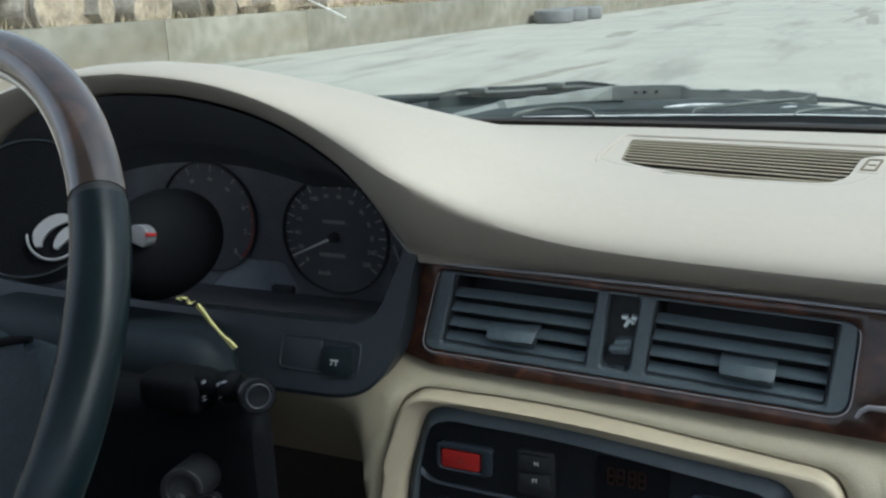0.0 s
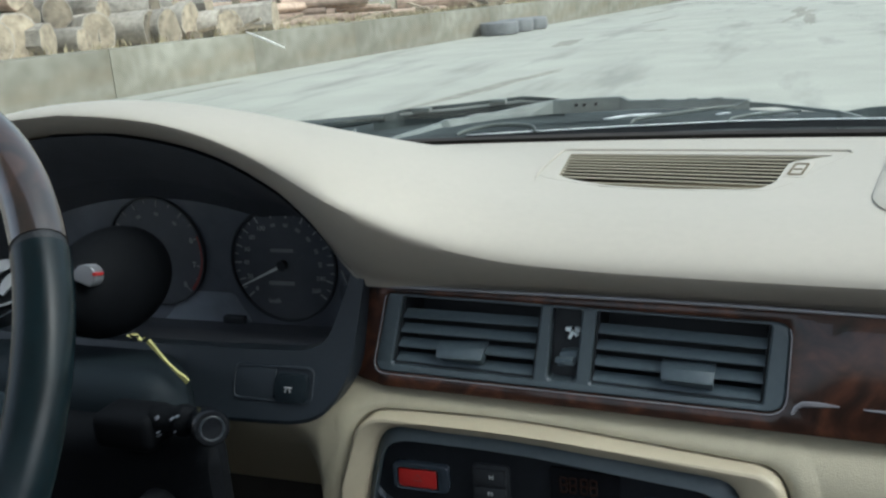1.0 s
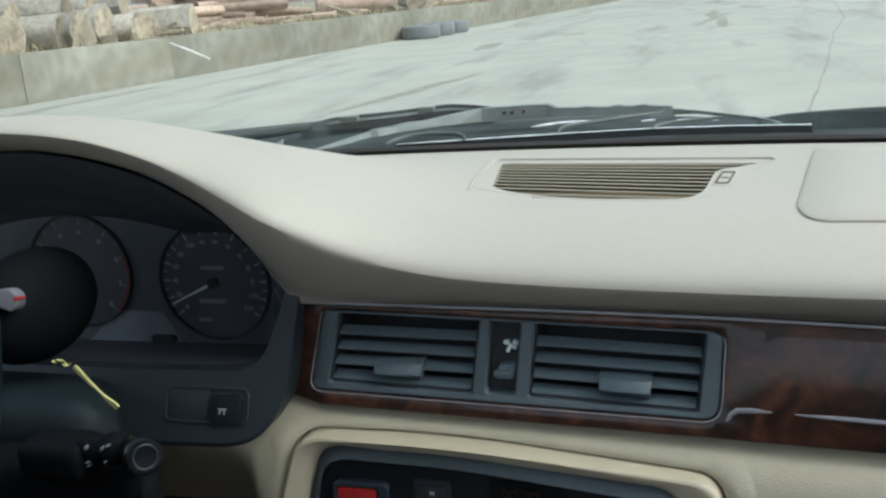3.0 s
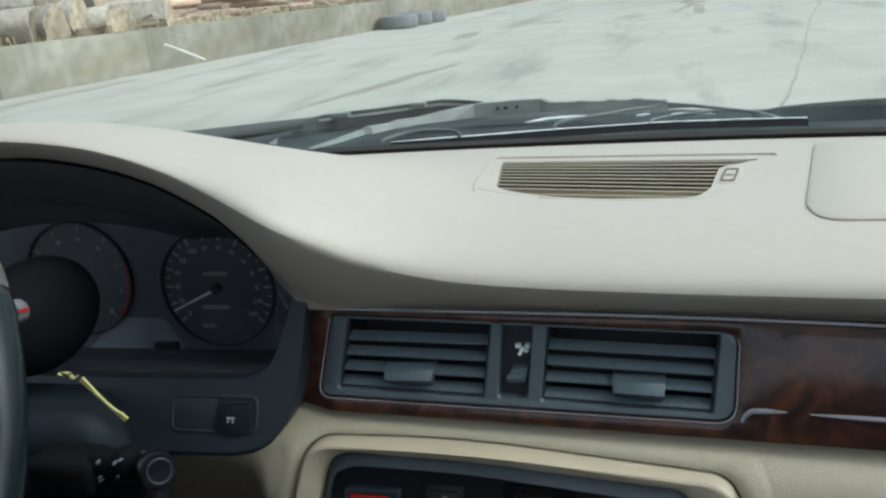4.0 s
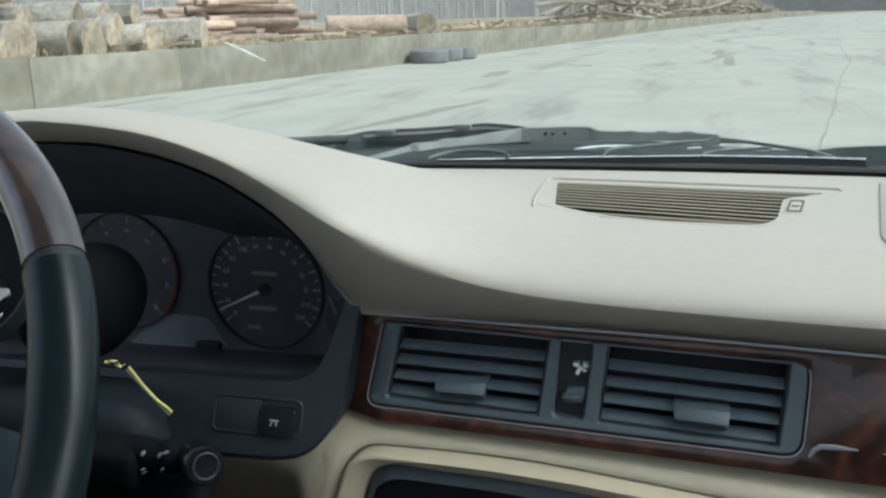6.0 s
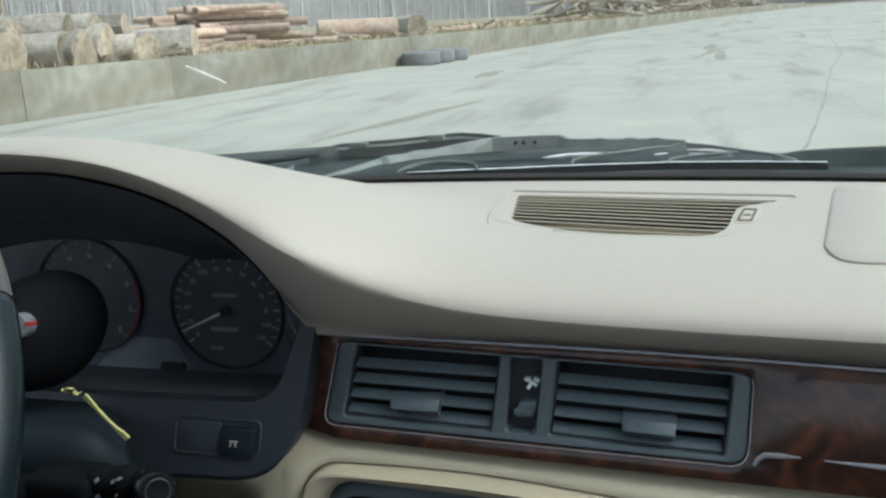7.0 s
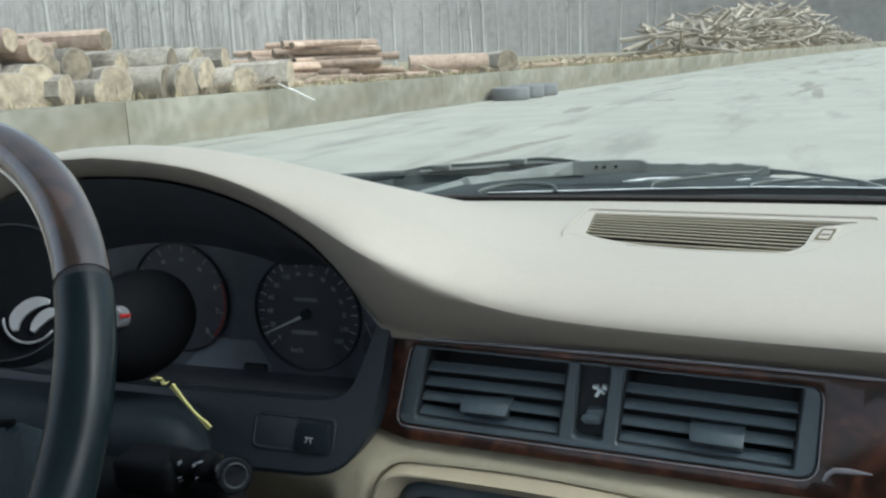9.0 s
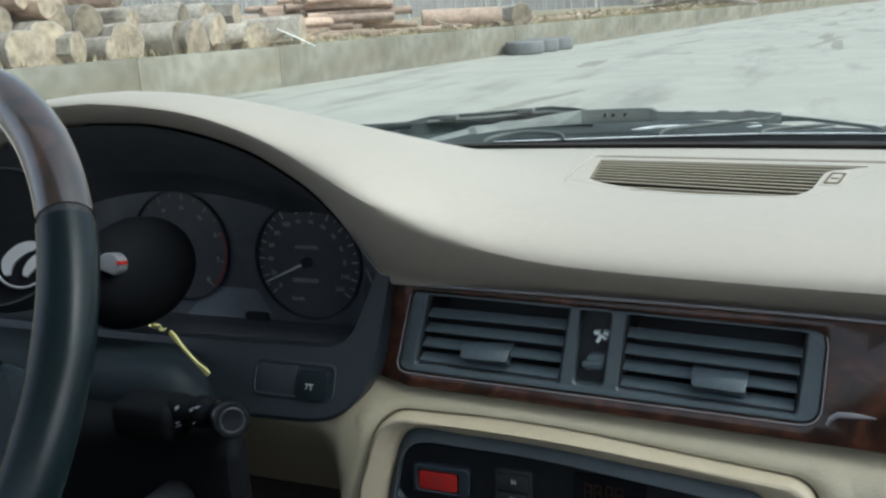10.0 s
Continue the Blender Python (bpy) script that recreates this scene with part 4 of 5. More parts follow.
block(bm, (-0.283, -0.176, 0.7700), (-0.235, -0.143, 0.7955), 0.007)
stalk = col("stalk", bm, JET, "black switch stalk")
bm = bmesh.new()
tube(bm, [(-0.240, -0.160, 0.789), (-0.2325, -0.160, 0.7895), (-0.2285, -0.160, 0.7895), (-0.224, -0.159, 0.7895), (-0.2215, -0.159, 0.7895), (-0.2165, -0.158, 0.789), (-0.214, -0.1575, 0.789), (-0.206, -0.156, 0.789)], [0.0100, 0.0104, 0.0092, 0.0092, 0.0107, 0.0107, 0.0094, 0.0094], 20)
col("collar", bm, JET, "ridged black collar", stalk)
axis = Vector((0.72, -0.62, 0.22)).normalized()
tip = Vector((-0.1893, -0.171, 0.7925))
bm = bmesh.new()
tube(bm, [tip + axis * d for d in (-0.030, -0.024, -0.006, -0.002, -0.0004, 0.0, -0.0006, -0.0006)], [0.0098, 0.0117, 0.0121, 0.0119, 0.0108, 0.0097, 0.0086, 0.0001], 24)
knob = col("knob", bm, KNOB, "rounded stalk knob with a pressed ring", stalk)
side = axis.cross(Vector((0, 0, 1))).normalized()
up = side.cross(axis)
bm = bmesh.new()
tube(bm, [tip + axis * 0.0002 + (side * math.cos(a) + up * math.sin(a)) * 0.0074 for a in np.linspace(0, 2 * math.pi, 25)], 0.0007, 6, caps=False)
col("ring", bm, BEZEL, "", stalk)
bm = bmesh.new()
for x, y0, z, w, h in ((-0.2316, -0.1722, 0.7945, 0.0024, 0.0045), (-0.2322, -0.1726, 0.7855, 0.0040, 0.0011), (-0.2322, -0.1724, 0.7830, 0.0040, 0.0011), (-0.2205, -0.1716, 0.7945, 0.0022, 0.0040), (-0.2175, -0.1706, 0.7968, 0.0050, 0.0011), (-0.2195, -0.1716, 0.7865, 0.0026, 0.0010)):
    block(bm, (x, y0, z), (x + w * 0.45, y0 + 0.004, z + h * 0.45))
col("stalk_marks", bm, DIAL_GREY, "small white switch marks", stalk)
# a round white mark with a red edge on the cover
mk = Matrix.Translation((-0.3240, -0.112, 0.8690)) @ Matrix.Rotation(radians(75), 4, "X") @ Matrix.Rotation(radians(15), 4, "Y")
bm = prism(bmesh.new(), [(0.0085 * math.cos(a), 0.0085 * math.sin(a)) for a in np.linspace(radians(-62), radians(200), 25)], lambda u, w, d: mk @ Vector((u, w, d)), -0.014, 0.0, 0.001)
badge = col("white_cap", bm, CAP, "round white cap with a red fleck")
bm = prism(bmesh.new(), rect(0.0070, 0.0093, 0.0005, 0.0030, 0.0008, 2), lambda u, w, d: mk @ Vector((u, w, d)), -0.012, 0.001)
col("red_fleck", bm, RED, "", badge)
# ignition lock low on the cover
ig = Matrix.Translation((-0.2335, -0.198, 0.734)) @ Matrix.Rotation(radians(75), 4, "X") @ Matrix.Rotation(radians(20), 4, "Y")
ang = [2 * math.pi * k / 24 for k in range(24)]
bm = ring(bmesh.new(), [(0.014 * math.cos(a), 0.014 * math.sin(a)) for a in ang], [(0.0085 * math.cos(a), 0.0085 * math.sin(a)) for a in ang], lambda u, w, d: ig @ Vector((u, w, d)), -0.04, 0.004, bevel=0.0015)
lock = col("ignition_lock", bm, DULL, "worn steel ignition lock ring")
col("key_slot", disc(bmesh.new(), (0, 0), 0.0085, lambda u, w, d: ig @ Vector((u, w, d)), -0.02, 0.0, 20), BLACK, "", lock)
key = thing("car_key", "dark plastic car key with bright metal edge in the ignition", "key", (-0.215, -0.21, 0.727))
head_out = rounded([(-0.014, 0.006), (0.014, 0.016), (0.019, 0.010), (0.004, -0.014), (-0.009, -0.011)], 0.005, 4)
part("key_head", prism(bmesh.new(), head_out, lambda u, w, d: (u, -d + w * 0.2, w), -0.003, 0.003, 0.001), JET, key)
part("key_edge", tube(bmesh.new(), [(u, w * 0.2 - 0.003, w) for u, w in head_out] + [(head_out[0][0], head_out[0][1] * 0.2 - 0.003, head_out[0][1])], 0.0009, 6), DULL, key, "bright worn metal edge")
part("key_shank", tube(bmesh.new(), [(-0.012, 0.002, 0.001), (-0.022, 0.012, 0.001)], 0.0035, 8), STEEL, key)
# dark round boss behind the rim with a bright two-bladed emblem on it
ov = Matrix.Translation((-0.2865, -0.22, 0.9025)) @ Matrix.Rotation(radians(60), 4, "X") @ Matrix.Rotation(radians(25), 4, "Y")


def boss(u, w, d):
    return ov @ Vector((u, w, d))


oval = [2 * math.pi * k / 48 for k in range(48)]
dome = col("round_boss", disc(bmesh.new(), (-0.019, 0.0135), 0.041, boss, -0.03, -0.006, 48), JET, "dark round boss with a thin grey edge")
col("boss_edge", ring(bmesh.new(), [(-0.019 + 0.0420 * math.cos(a), 0.0135 + 0.0420 * math.sin(a)) for a in oval], [(-0.019 + 0.0412 * math.cos(a), 0.0135 + 0.0412 * math.sin(a)) for a in oval], boss, -0.03, -0.0052), BEZEL, "", dome)
col("emblem_dish", disc(bmesh.new(), (0, 0), 0.0150, boss, -0.008, -0.003, 36), JET, "", dome)
low_arc = [radians(190 + 6 * k) for k in range(26)]
col("emblem_rim", tube(bmesh.new(), [boss(0.0152 * math.cos(a), 0.0152 * math.sin(a), -0.0025) for a in low_arc], [0.0003] + [0.0008] * 24 + [0.0003], 8), SILVER, "bright polished lower rim", dome)
for spine, widths in (([(-0.0095, -0.0150), (-0.0125, -0.0050), (-0.0075, 0.0065), (0.0030, 0.0150), (0.0140, 0.0170)], [0.0022, 0.0056, 0.0062, 0.0054, 0.0022]), ([(0.0060, -0.0140), (0.0080, -0.0050), (0.0150, 0.0050), (0.0245, 0.0100)], [0.0016, 0.0048, 0.0056, 0.0026])):
    fine = [(u * 0.62, w * 0.62) for u, w in smooth_line(spine, 5)]
    wide = [0.62 * np.interp(i / 5, range(len(widths)), widths) for i in range(len(fine))]
    ways = [(Vector(fine[min(i + 1, len(fine) - 1)]) - Vector(fine[max(i - 1, 0)])).normalized() for i in range(len(fine))]
    outline = [(p[0] - v.y * h, p[1] + v.x * h) for p, v, h in zip(fine, ways, wide)] + [(p[0] + v.y * h, p[1] - v.x * h) for p, v, h in zip(fine, ways, wide)][::-1]
    col("emblem_blade", prism(bmesh.new(), outline, boss, -0.004, -0.0005, 0.0006), SILVER, "plain bright emblem shape", dome)

# yellow ribbon hanging off the column
ribbon = thing("yellow_ribbon", "short crumpled yellow ribbon tied under the column cover", "ribbon", (-0.29, -0.11, 0.826))
bm = bmesh.new()
line = [(-0.2790, 0.8220, 0.0026), (-0.2750, 0.8175, 0.0024), (-0.2690, 0.8105, 0.0015), (-0.2630, 0.8045, 0.0009), (-0.2580, 0.7995, 0.0016), (-0.2535, 0.7960, 0.0028), (-0.2500, 0.7925, 0.0030)]
rows = []
for x, z, h in line:
    h *= 0.62
    rows.append([bm.verts.new((x + 0.29 - h * 0.7, y, z - 0.826 - h * 0.7)) for y in (-0.001, 0.001)] + [bm.verts.new((x + 0.29 + h * 0.7, y, z - 0.826 + h * 0.7)) for y in (0.001, -0.001)])
for a, b in zip(rows, rows[1:]):
    for i in range(4):
        bm.faces.new((a[i], a[(i + 1) % 4], b[(i + 1) % 4], b[i]))
bm.faces.new(rows[0][::-1])
bm.faces.new(rows[-1])
part("tail", bm, YELLOW, ribbon)
bm = bmesh.new()
for k in range(5):
    a = Vector((-0.005 + 0.0028 * k, -0.003 + 0.001 * (k % 2), -0.001 + 0.0016 * (k % 3)))
    tube(bm, [a, a + Vector((0.0025, -0.001, 0.002 - 0.0012 * k)), a + Vector((0.005, 0.001, -0.0008))], [0.0004, 0.0013, 0.0004], 6, 0.6)
part("knot", bm, YELLOW, ribbon)

# ---- car body ----
car = thing("car", "dark green car body shell with raked windscreen", "car", (0, 0, 0.15))
car_shift = Matrix.Translation((0, 0, -0.15))


def body(name, bm, mat, label="", parent=None, smooth=True):
    bm.transform(car_shift)
    return part(name, bm, mat, parent or car, label, smooth)


def screen(x, s):
    """The windscreen: s runs from its foot to the roof."""
    y0 = base_y(x) + 0.012
    return (x * (1 - 0.14 * s), y0 + (-0.25 - 0.25 * (x * x) - y0) * s + 0.01, 0.884 + 0.45 * s + 0.03 * math.sin(math.pi * s))


bm = bmesh.new()
grid = [[bm.verts.new(screen(-0.68 + 0.08 * i, j / 12)) for j in range(13)] for i in range(18)]
for a, b in zip(grid, grid[1:]):
    for j in range(12):
        bm.faces.new((a[j], b[j], b[j + 1], a[j + 1]))
windscreen = body("windscreen", bm, GLASS, "clear slightly green windscreen")
bm = bmesh.new()
grid = []
for i in range(35):
    x = -0.68 + 0.04 * i
    y = base_y(x)
    grid.append([bm.verts.new((x, y + 0.004, 0.872)), bm.verts.new((x, y + 0.004, 0.8825)), bm.verts.new((x, y + 0.085, 0.8735)), bm.verts.new((x, y + 0.095, 0.85))])
for a, b in zip(grid, grid[1:]):
    for j in range(3):
        bm.faces.new((a[j], b[j], b[j + 1], a[j + 1]))
body("screen_seal", bm, SEAL, "black rubber seal at the foot of the windscreen")
sc = bmesh.new()
tube(sc, [(-0.356, 0.193, 1.0225), (-0.342, 0.203, 1.014), (-0.327, 0.214, 1.004)], [0.0006, 0.0011, 0.0006], 6)
body("scratch", sc, SCRATCH, "short white scratch on the glass", windscreen)

# scuttle, bonnet
SCUTTLE_EDGE = [(-0.72, 0.79), (-0.4, 0.94), (-0.2, 0.93), (-0.05, 0.88), (0.1, 0.805), (0.2, 0.77), (0.4, 0.775), (0.72, 0.70)]
bm = bmesh.new()
grid = []
for i in range(41):
    x = -0.72 + 0.036 * i
    e = curve_at(SCUTTLE_EDGE, x)
    prof = [(base_y(x) + 0.03, 0.868), (base_y(x) + 0.1, 0.856), (e - 0.25, 0.853), (e - 0.1, 0.853), (e, 0.848)]
    grid.append([bm.verts.new((x, y, z)) for y, z in prof])
for a, b in zip(grid, grid[1:]):
    for j in range(4):
        bm.faces.new((a[j], b[j], b[j + 1], a[j + 1]))
body("scuttle", bm, SCUTTLE, "black plastic scuttle panel")
bm = bmesh.new()
grid = []
for i in range(41):
    x = -0.78 + 0.039 * i
    e = curve_at(SCUTTLE_EDGE, max(-0.72, min(0.72, x))) - 0.02
    dome = -0.06 * x * x
    prof = [(e + 0.01, 0.775 + dome), (e, 0.795 + dome), (e + 0.02, 0.80 + dome), (1.15, 0.765 + dome), (1.4, 0.725 + dome), (1.7, 0.67 + dome), (1.85, 0.62 + dome), (1.9, 0.52 + dome)]
    grid.append([bm.verts.new((x, y, z)) for y, z in prof])
for a, b in zip(grid, grid[1:]):
    for j in range(7):
        bm.faces.new((a[j], b[j], b[j + 1], a[j + 1]))
body("bonnet", bm, PAINT, "dark green painted bonnet edge")


def sill(top, low, thick):
    """A thin upright plate between an upper and a lower edge, both given as points of x, y, z."""
    bm = bmesh.new()
    a, b = Vector(top[0]), Vector(top[-1])
    off = Vector((-(b - a).y, (b - a).x, 0)).normalized() * thick
    rows = [[bm.verts.new(Vector(p) + o) for p in pts] for pts, o in ((low, -off * 0.5), (top, -off * 0.3), (top, off * 0.6), (low, off * 0.6))]
    for r, q in zip(rows, rows[1:] + rows[:1]):
        for i in range(len(r) - 1):
            bm.faces.new((r[i], r[i + 1], q[i + 1], q[i]))
    bm.faces.new([r[0] for r in rows])
    bm.faces.new([r[-1] for r in rows][::-1])
    return bm


def even(pts, n):
    """The line through the points, read at n even steps."""
    return [tuple(np.interp(np.linspace(0, len(pts) - 1, n), range(len(pts)), [p[k] for p in pts])[i] for k in range(3)) for i in range(n)]


arm_top = [(-0.173, 0.68, 0.887), (-0.14, 0.685, 0.8875), (-0.108, 0.69, 0.888), (-0.08, 0.69, 0.888), (-0.068, 0.685, 0.8832), (-0.0, 0.67, 0.884), (0.06, 0.66, 0.885), (0.090, 0.65, 0.884), (0.093, 0.65, 0.880)]
arm_low = [(-0.173, 0.68, 0.868), (-0.14, 0.685, 0.868), (-0.108, 0.69, 0.869), (-0.08, 0.69, 0.870), (-0.068, 0.685, 0.871), (-0.0, 0.67, 0.874), (0.06, 0.66, 0.874), (0.068, 0.65, 0.871), (0.093, 0.65, 0.871)]
wiper = body("wiper", sill(arm_top, arm_low, 0.014), WIPER_GREY, "weathered grey wiper arm with black blade", smooth=False)
root_top = [(-0.338, 0.46, 0.871), (-0.316, 0.50, 0.875), (-0.298, 0.55, 0.8775), (-0.290, 0.555, 0.881), (-0.269, 0.58, 0.880), (-0.258, 0.59, 0.8826), (-0.238, 0.61, 0.8815), (-0.206, 0.64, 0.885), (-0.173, 0.68, 0.887)]
root_low = [(-0.339, 0.46, 0.8695), (-0.312, 0.50, 0.871), (-0.296, 0.55, 0.8718), (-0.286, 0.555, 0.871), (-0.266, 0.58, 0.8725), (-0.255, 0.59, 0.872), (-0.235, 0.61, 0.8725), (-0.202, 0.64, 0.871), (-0.173, 0.68, 0.868)]
body("arm_root", sill(root_top, root_low, 0.008), WIPER_GREY, "", wiper, smooth=False)
body("pivot", tube(bmesh.new(), [(-0.335, 0.47, 0.848), (-0.335, 0.466, 0.868)], [0.014, 0.011], 14), RUBBER, "", wiper)
for x, y, z in ((-0.139, 0.677, 0.880), (-0.128, 0.678, 0.880), (-0.112, 0.680, 0.8805)):
    body("arm_hole", tube(bmesh.new(), [(x, y, z), (x, y - 0.008, z)], 0.0022, 10), RUBBER, "", wiper)
for x, y, z in ((-0.03, 0.674, 0.884), (0.012, 0.668, 0.8848), (0.045, 0.662, 0.8852)):
    body("arm_clip", block(bmesh.new(), (x, y - 0.004, z - 0.002), (x + 0.014, y + 0.005, z + 0.0012), 0.001), WIPER_GREY, "", wiper)
lever_top = [(0.090, 0.65, 0.881), (0.124, 0.63, 0.880), (0.165, 0.60, 0.878), (0.196, 0.58, 0.876), (0.217, 0.56, 0.8725), (0.223, 0.556, 0.8695)]
lever_low = [(0.091, 0.65, 0.873), (0.126, 0.63, 0.876), (0.165, 0.60, 0.8742), (0.196, 0.58, 0.8725), (0.214, 0.56, 0.8695), (0.219, 0.556, 0.8685)]
body("lever", sill(lever_top, lever_low, 0.006), WIPER_GREY, "weathered grey lever over the blade", wiper, smooth=False)
for pts, r in (
    ([(-0.045, 0.553, 0.869), (-0.042, 0.560, 0.8735), (-0.030, 0.575, 0.875), (-0.012, 0.59, 0.8745), (0.020, 0.61, 0.8755), (0.047, 0.63, 0.8765), (0.075, 0.64, 0.877)], 0.0019),
    ([(0.072, 0.553, 0.8695), (0.076, 0.562, 0.8725), (0.092, 0.578, 0.8735), (0.125, 0.592, 0.874), (0.155, 0.60, 0.875)], 0.0016),
    ([(-0.256, 0.498, 0.8688), (-0.250, 0.506, 0.8715), (-0.236, 0.52, 0.874), (-0.212, 0.53, 0.8765), (-0.185, 0.532, 0.8755), (-0.166, 0.528, 0.8738), (-0.160, 0.521, 0.872), (-0.158, 0.518, 0.8685)], 0.0021),
):
    body("claw_bar", tube(bmesh.new(), even(pts, 14), [0.6 * r] + [r] * 12 + [0.6 * r], 8, 1.3), WIPER_GREY, "thin grey claw bar holding the blade", wiper)
blade = [(-0.244, 0.50, 0.868), (-0.169, 0.52, 0.8675), (-0.051, 0.545, 0.868), (0.078, 0.555, 0.870), (0.17, 0.555, 0.870), (0.252, 0.54, 0.871)]
body("blade", sill([(x, y + 0.002, z - 0.0008) for x, y, z in blade], [(x, y - 0.012, z - 0.0065) for x, y, z in blade], 0.006), RUBBER, "black wiper blade", wiper)
body("spine", tube(bmesh.new(), [(x, y, z + 0.0004) for x, y, z in even(blade, 16)], [0.0004, 0.0006] + [0.0010] * 13 + [0.0012], 8), SPINE, "bright steel blade spine", wiper)
# white strips painted in for the sky's reflection in the gaps
for pts, r in (([(-0.092, 0.618, 0.8672), (-0.056, 0.628, 0.8695), (-0.004, 0.632, 0.8705)], 0.0023), ([(0.052, 0.622, 0.8692), (0.071, 0.622, 0.871)], 0.0014), ([(0.097, 0.622, 0.8698), (0.151, 0.602, 0.8708)], 0.0019)):
    body("glint_strip", tube(bmesh.new(), even(pts, 7), [0.0003, r * 0.8, r, r, r, r * 0.8, 0.0003], 8), SPINE, "worn bright edge under the arm", wiper)
back_top = [(-0.445, 0.655, 0.8725), (-0.414, 0.70, 0.8775), (-0.386, 0.72, 0.878), (-0.338, 0.74, 0.8785), (-0.284, 0.77, 0.880), (-0.246, 0.78, 0.8822), (-0.215, 0.78, 0.880), (-0.180, 0.77, 0.877)]
back_low = [(x, y, 0.853) for x, y, z in back_top]
second = body("wiper", sill(back_top, back_low, 0.012), SCUTTLE, "weathered dark wiper folded on the scuttle", smooth=False)
body("lever", sill([(x, y - 0.012, z - 0.0042) for x, y, z in back_top[1:]], [(x, y - 0.012, z - 0.0072) for x, y, z in back_top[1:]], 0.004), WIPER_GREY, "pale worn lever along the folded wiper", second, smooth=False)
for x, y, z, w in ((-0.400, 0.698, 0.8758, 0.030), (-0.292, 0.752, 0.8785, 0.026)):
    body("clip", block(bmesh.new(), (x, y, z - 0.004), (x + w, y + 0.012, z + 0.004), 0.0015), WIPER_GREY, "", second)
right_top = [(0.195, 0.600, 0.870), (0.230, 0.62, 0.8728), (0.268, 0.63, 0.8738), (0.33, 0.632, 0.8758), (0.46, 0.62, 0.878), (0.62, 0.58, 0.878)]
body("scuttle_strip", sill(right_top, [(x, y - 0.01, 0.852) for x, y, z in right_top], 0.01), SCUTTLE, "dusty black rubber strip at the bonnet's edge", smooth=False)
bm = bmesh.new()
tube(bm, [(-0.56, 0.56, 0.863), (-0.519, 0.60, 0.867), (-0.462, 0.64, 0.869), (-0.430, 0.665, 0.870)], [0.004, 0.0055, 0.005, 0.003], 8, 1.2)
body("scuttle_strip", bm, SCUTTLE, "weathered grey rubber strip at the bonnet's edge")
# small unidentified white tab at the foot of the windscreen
body("paper_scrap", prism(bmesh.new(), [(-0.386, 0.8815), (-0.376, 0.8792), (-0.3735, 0.8872)], lambda u, w, d: (u, 0.45 - d, w), 0.0, 0.0008), WHITE, "small white scrap caught at the glass foot")

# unseen shell round the seats, sized and toned to shape the cabin light
bm = bmesh.new()
block(bm, (-0.58, -1.04, 1.35), (0.58, -0.30, 1.375), 0.01)
body("roof", bm, HEADLINER, "grey headlining")
for s in (1, -1):
    bm = bmesh.new()
    block(bm, (s * 0.77 - 0.03, -1.1, 0.25), (s * 0.77 + 0.03, 0.42, 0.82), 0.01)
    for v in bm.verts:
        if v.co.y > 0.1:
            v.co.z = min(v.co.z, 0.86)
    body("door", bm, CARPET, "dark door trim")
    bm = bmesh.new()
    tube(bm, [(s * 0.78, 0.10, 0.86), (s * 0.72, -0.12, 1.12), (s * 0.60, -0.34, 1.36)], 0.028, 10)
    body("pillar", bm, HEADLINER)
    bm = bmesh.new()
    tube(bm, [(s * 0.76, -0.95, 0.9), (s * 0.60, -0.98, 1.36)], 0.05, 10)
    body("pillar", bm, HEADLINER)
# added dark panel in place of seats, to cut light from behind
bm = bmesh.new()
block(bm, (-0.76, -1.16, 0.25), (0.76, -1.1, 0.82), 0.01)
body("rear_wall", bm, CARPET, "plain dark rear wall")
for s in (1, -1):
    bm = bmesh.new()
    block(bm, (s * 0.77 - 0.02, 0.425, 0.3), (s * 0.77 + 0.02, 1.86, 0.74), 0.012)
    for v in bm.verts:
        if v.co.z > 0.6:
            v.co.z -= max(0.0, v.co.y - 1.1) * 0.13
    body("wing", bm, PAINT)
bm = bmesh.new()
block(bm, (-0.745, 1.84, 0.25), (0.745, 1.895, 0.5), 0.015)
body("front_panel", bm, PAINT)
for s in (1, -1):
    for y in (1.3, -0.85):
        bm = bmesh.new()
        hub_at = (s * 0.70, y, 0.3)
        ang = [2 * math.pi * k / 28 for k in range(28)]
        rows = []
        for r, w in ((0.18, -0.08), (0.27, -0.09), (0.295, -0.07), (0.30, 0.0), (0.295, 0.07), (0.27, 0.09), (0.18, 0.08)):
            rows.append([bm.verts.new((hub_at[0] + w, y + r * math.cos(a), 0.3 + r * math.sin(a))) for a in ang])
        for a, b in zip(rows, rows[1:] + rows[:1]):
            for i in range(28):
                bm.faces.new((a[i], a[(i + 1) % 28], b[(i + 1) % 28], b[i]))
        tyre = body("wheel", bm, TYRE)
        body("rim", disc(bmesh.new(), (y, 0.3), 0.182, lambda u, w, d: (hub_at[0] + d, u, w), -0.05, 0.05, 24), STEEL, "", tyre)
bm = bmesh.new()
block(bm, (-0.74, -1.1, 0.22), (0.74, 0.45, 0.26))
body("floor_pan", bm, CARPET)
bm = bmesh.new()
block(bm, (-0.72, 0.36, 0.25), (0.72, 0.40, 0.862))
body("bulkhead", bm, CARPET)

# ---- outside: ground, road, wall ----
def wall_x(y):
    """Foot of the roadside wall."""
    return -9.85 + 0.137 * y if y < 32 else -5.47 + 0.09 * (y - 32) + 0.0006 * (y - 32) ** 2


ground = bmesh.new()
vs = [ground.verts.new(p) for p in ((-1500, -1500, -0.03), (1500, -1500, -0.03), (1500, 1500, -0.03), (-1500, 1500, -0.03))]
ground.faces.new(vs)
tagged(new("ground", mesh_of(ground, "ground", SOIL)), "bare ground with dry grass reaching the horizon", "ground", kind="structure")
bm = bmesh.new()
ys = [-40 + 5 * k for k in range(60)]
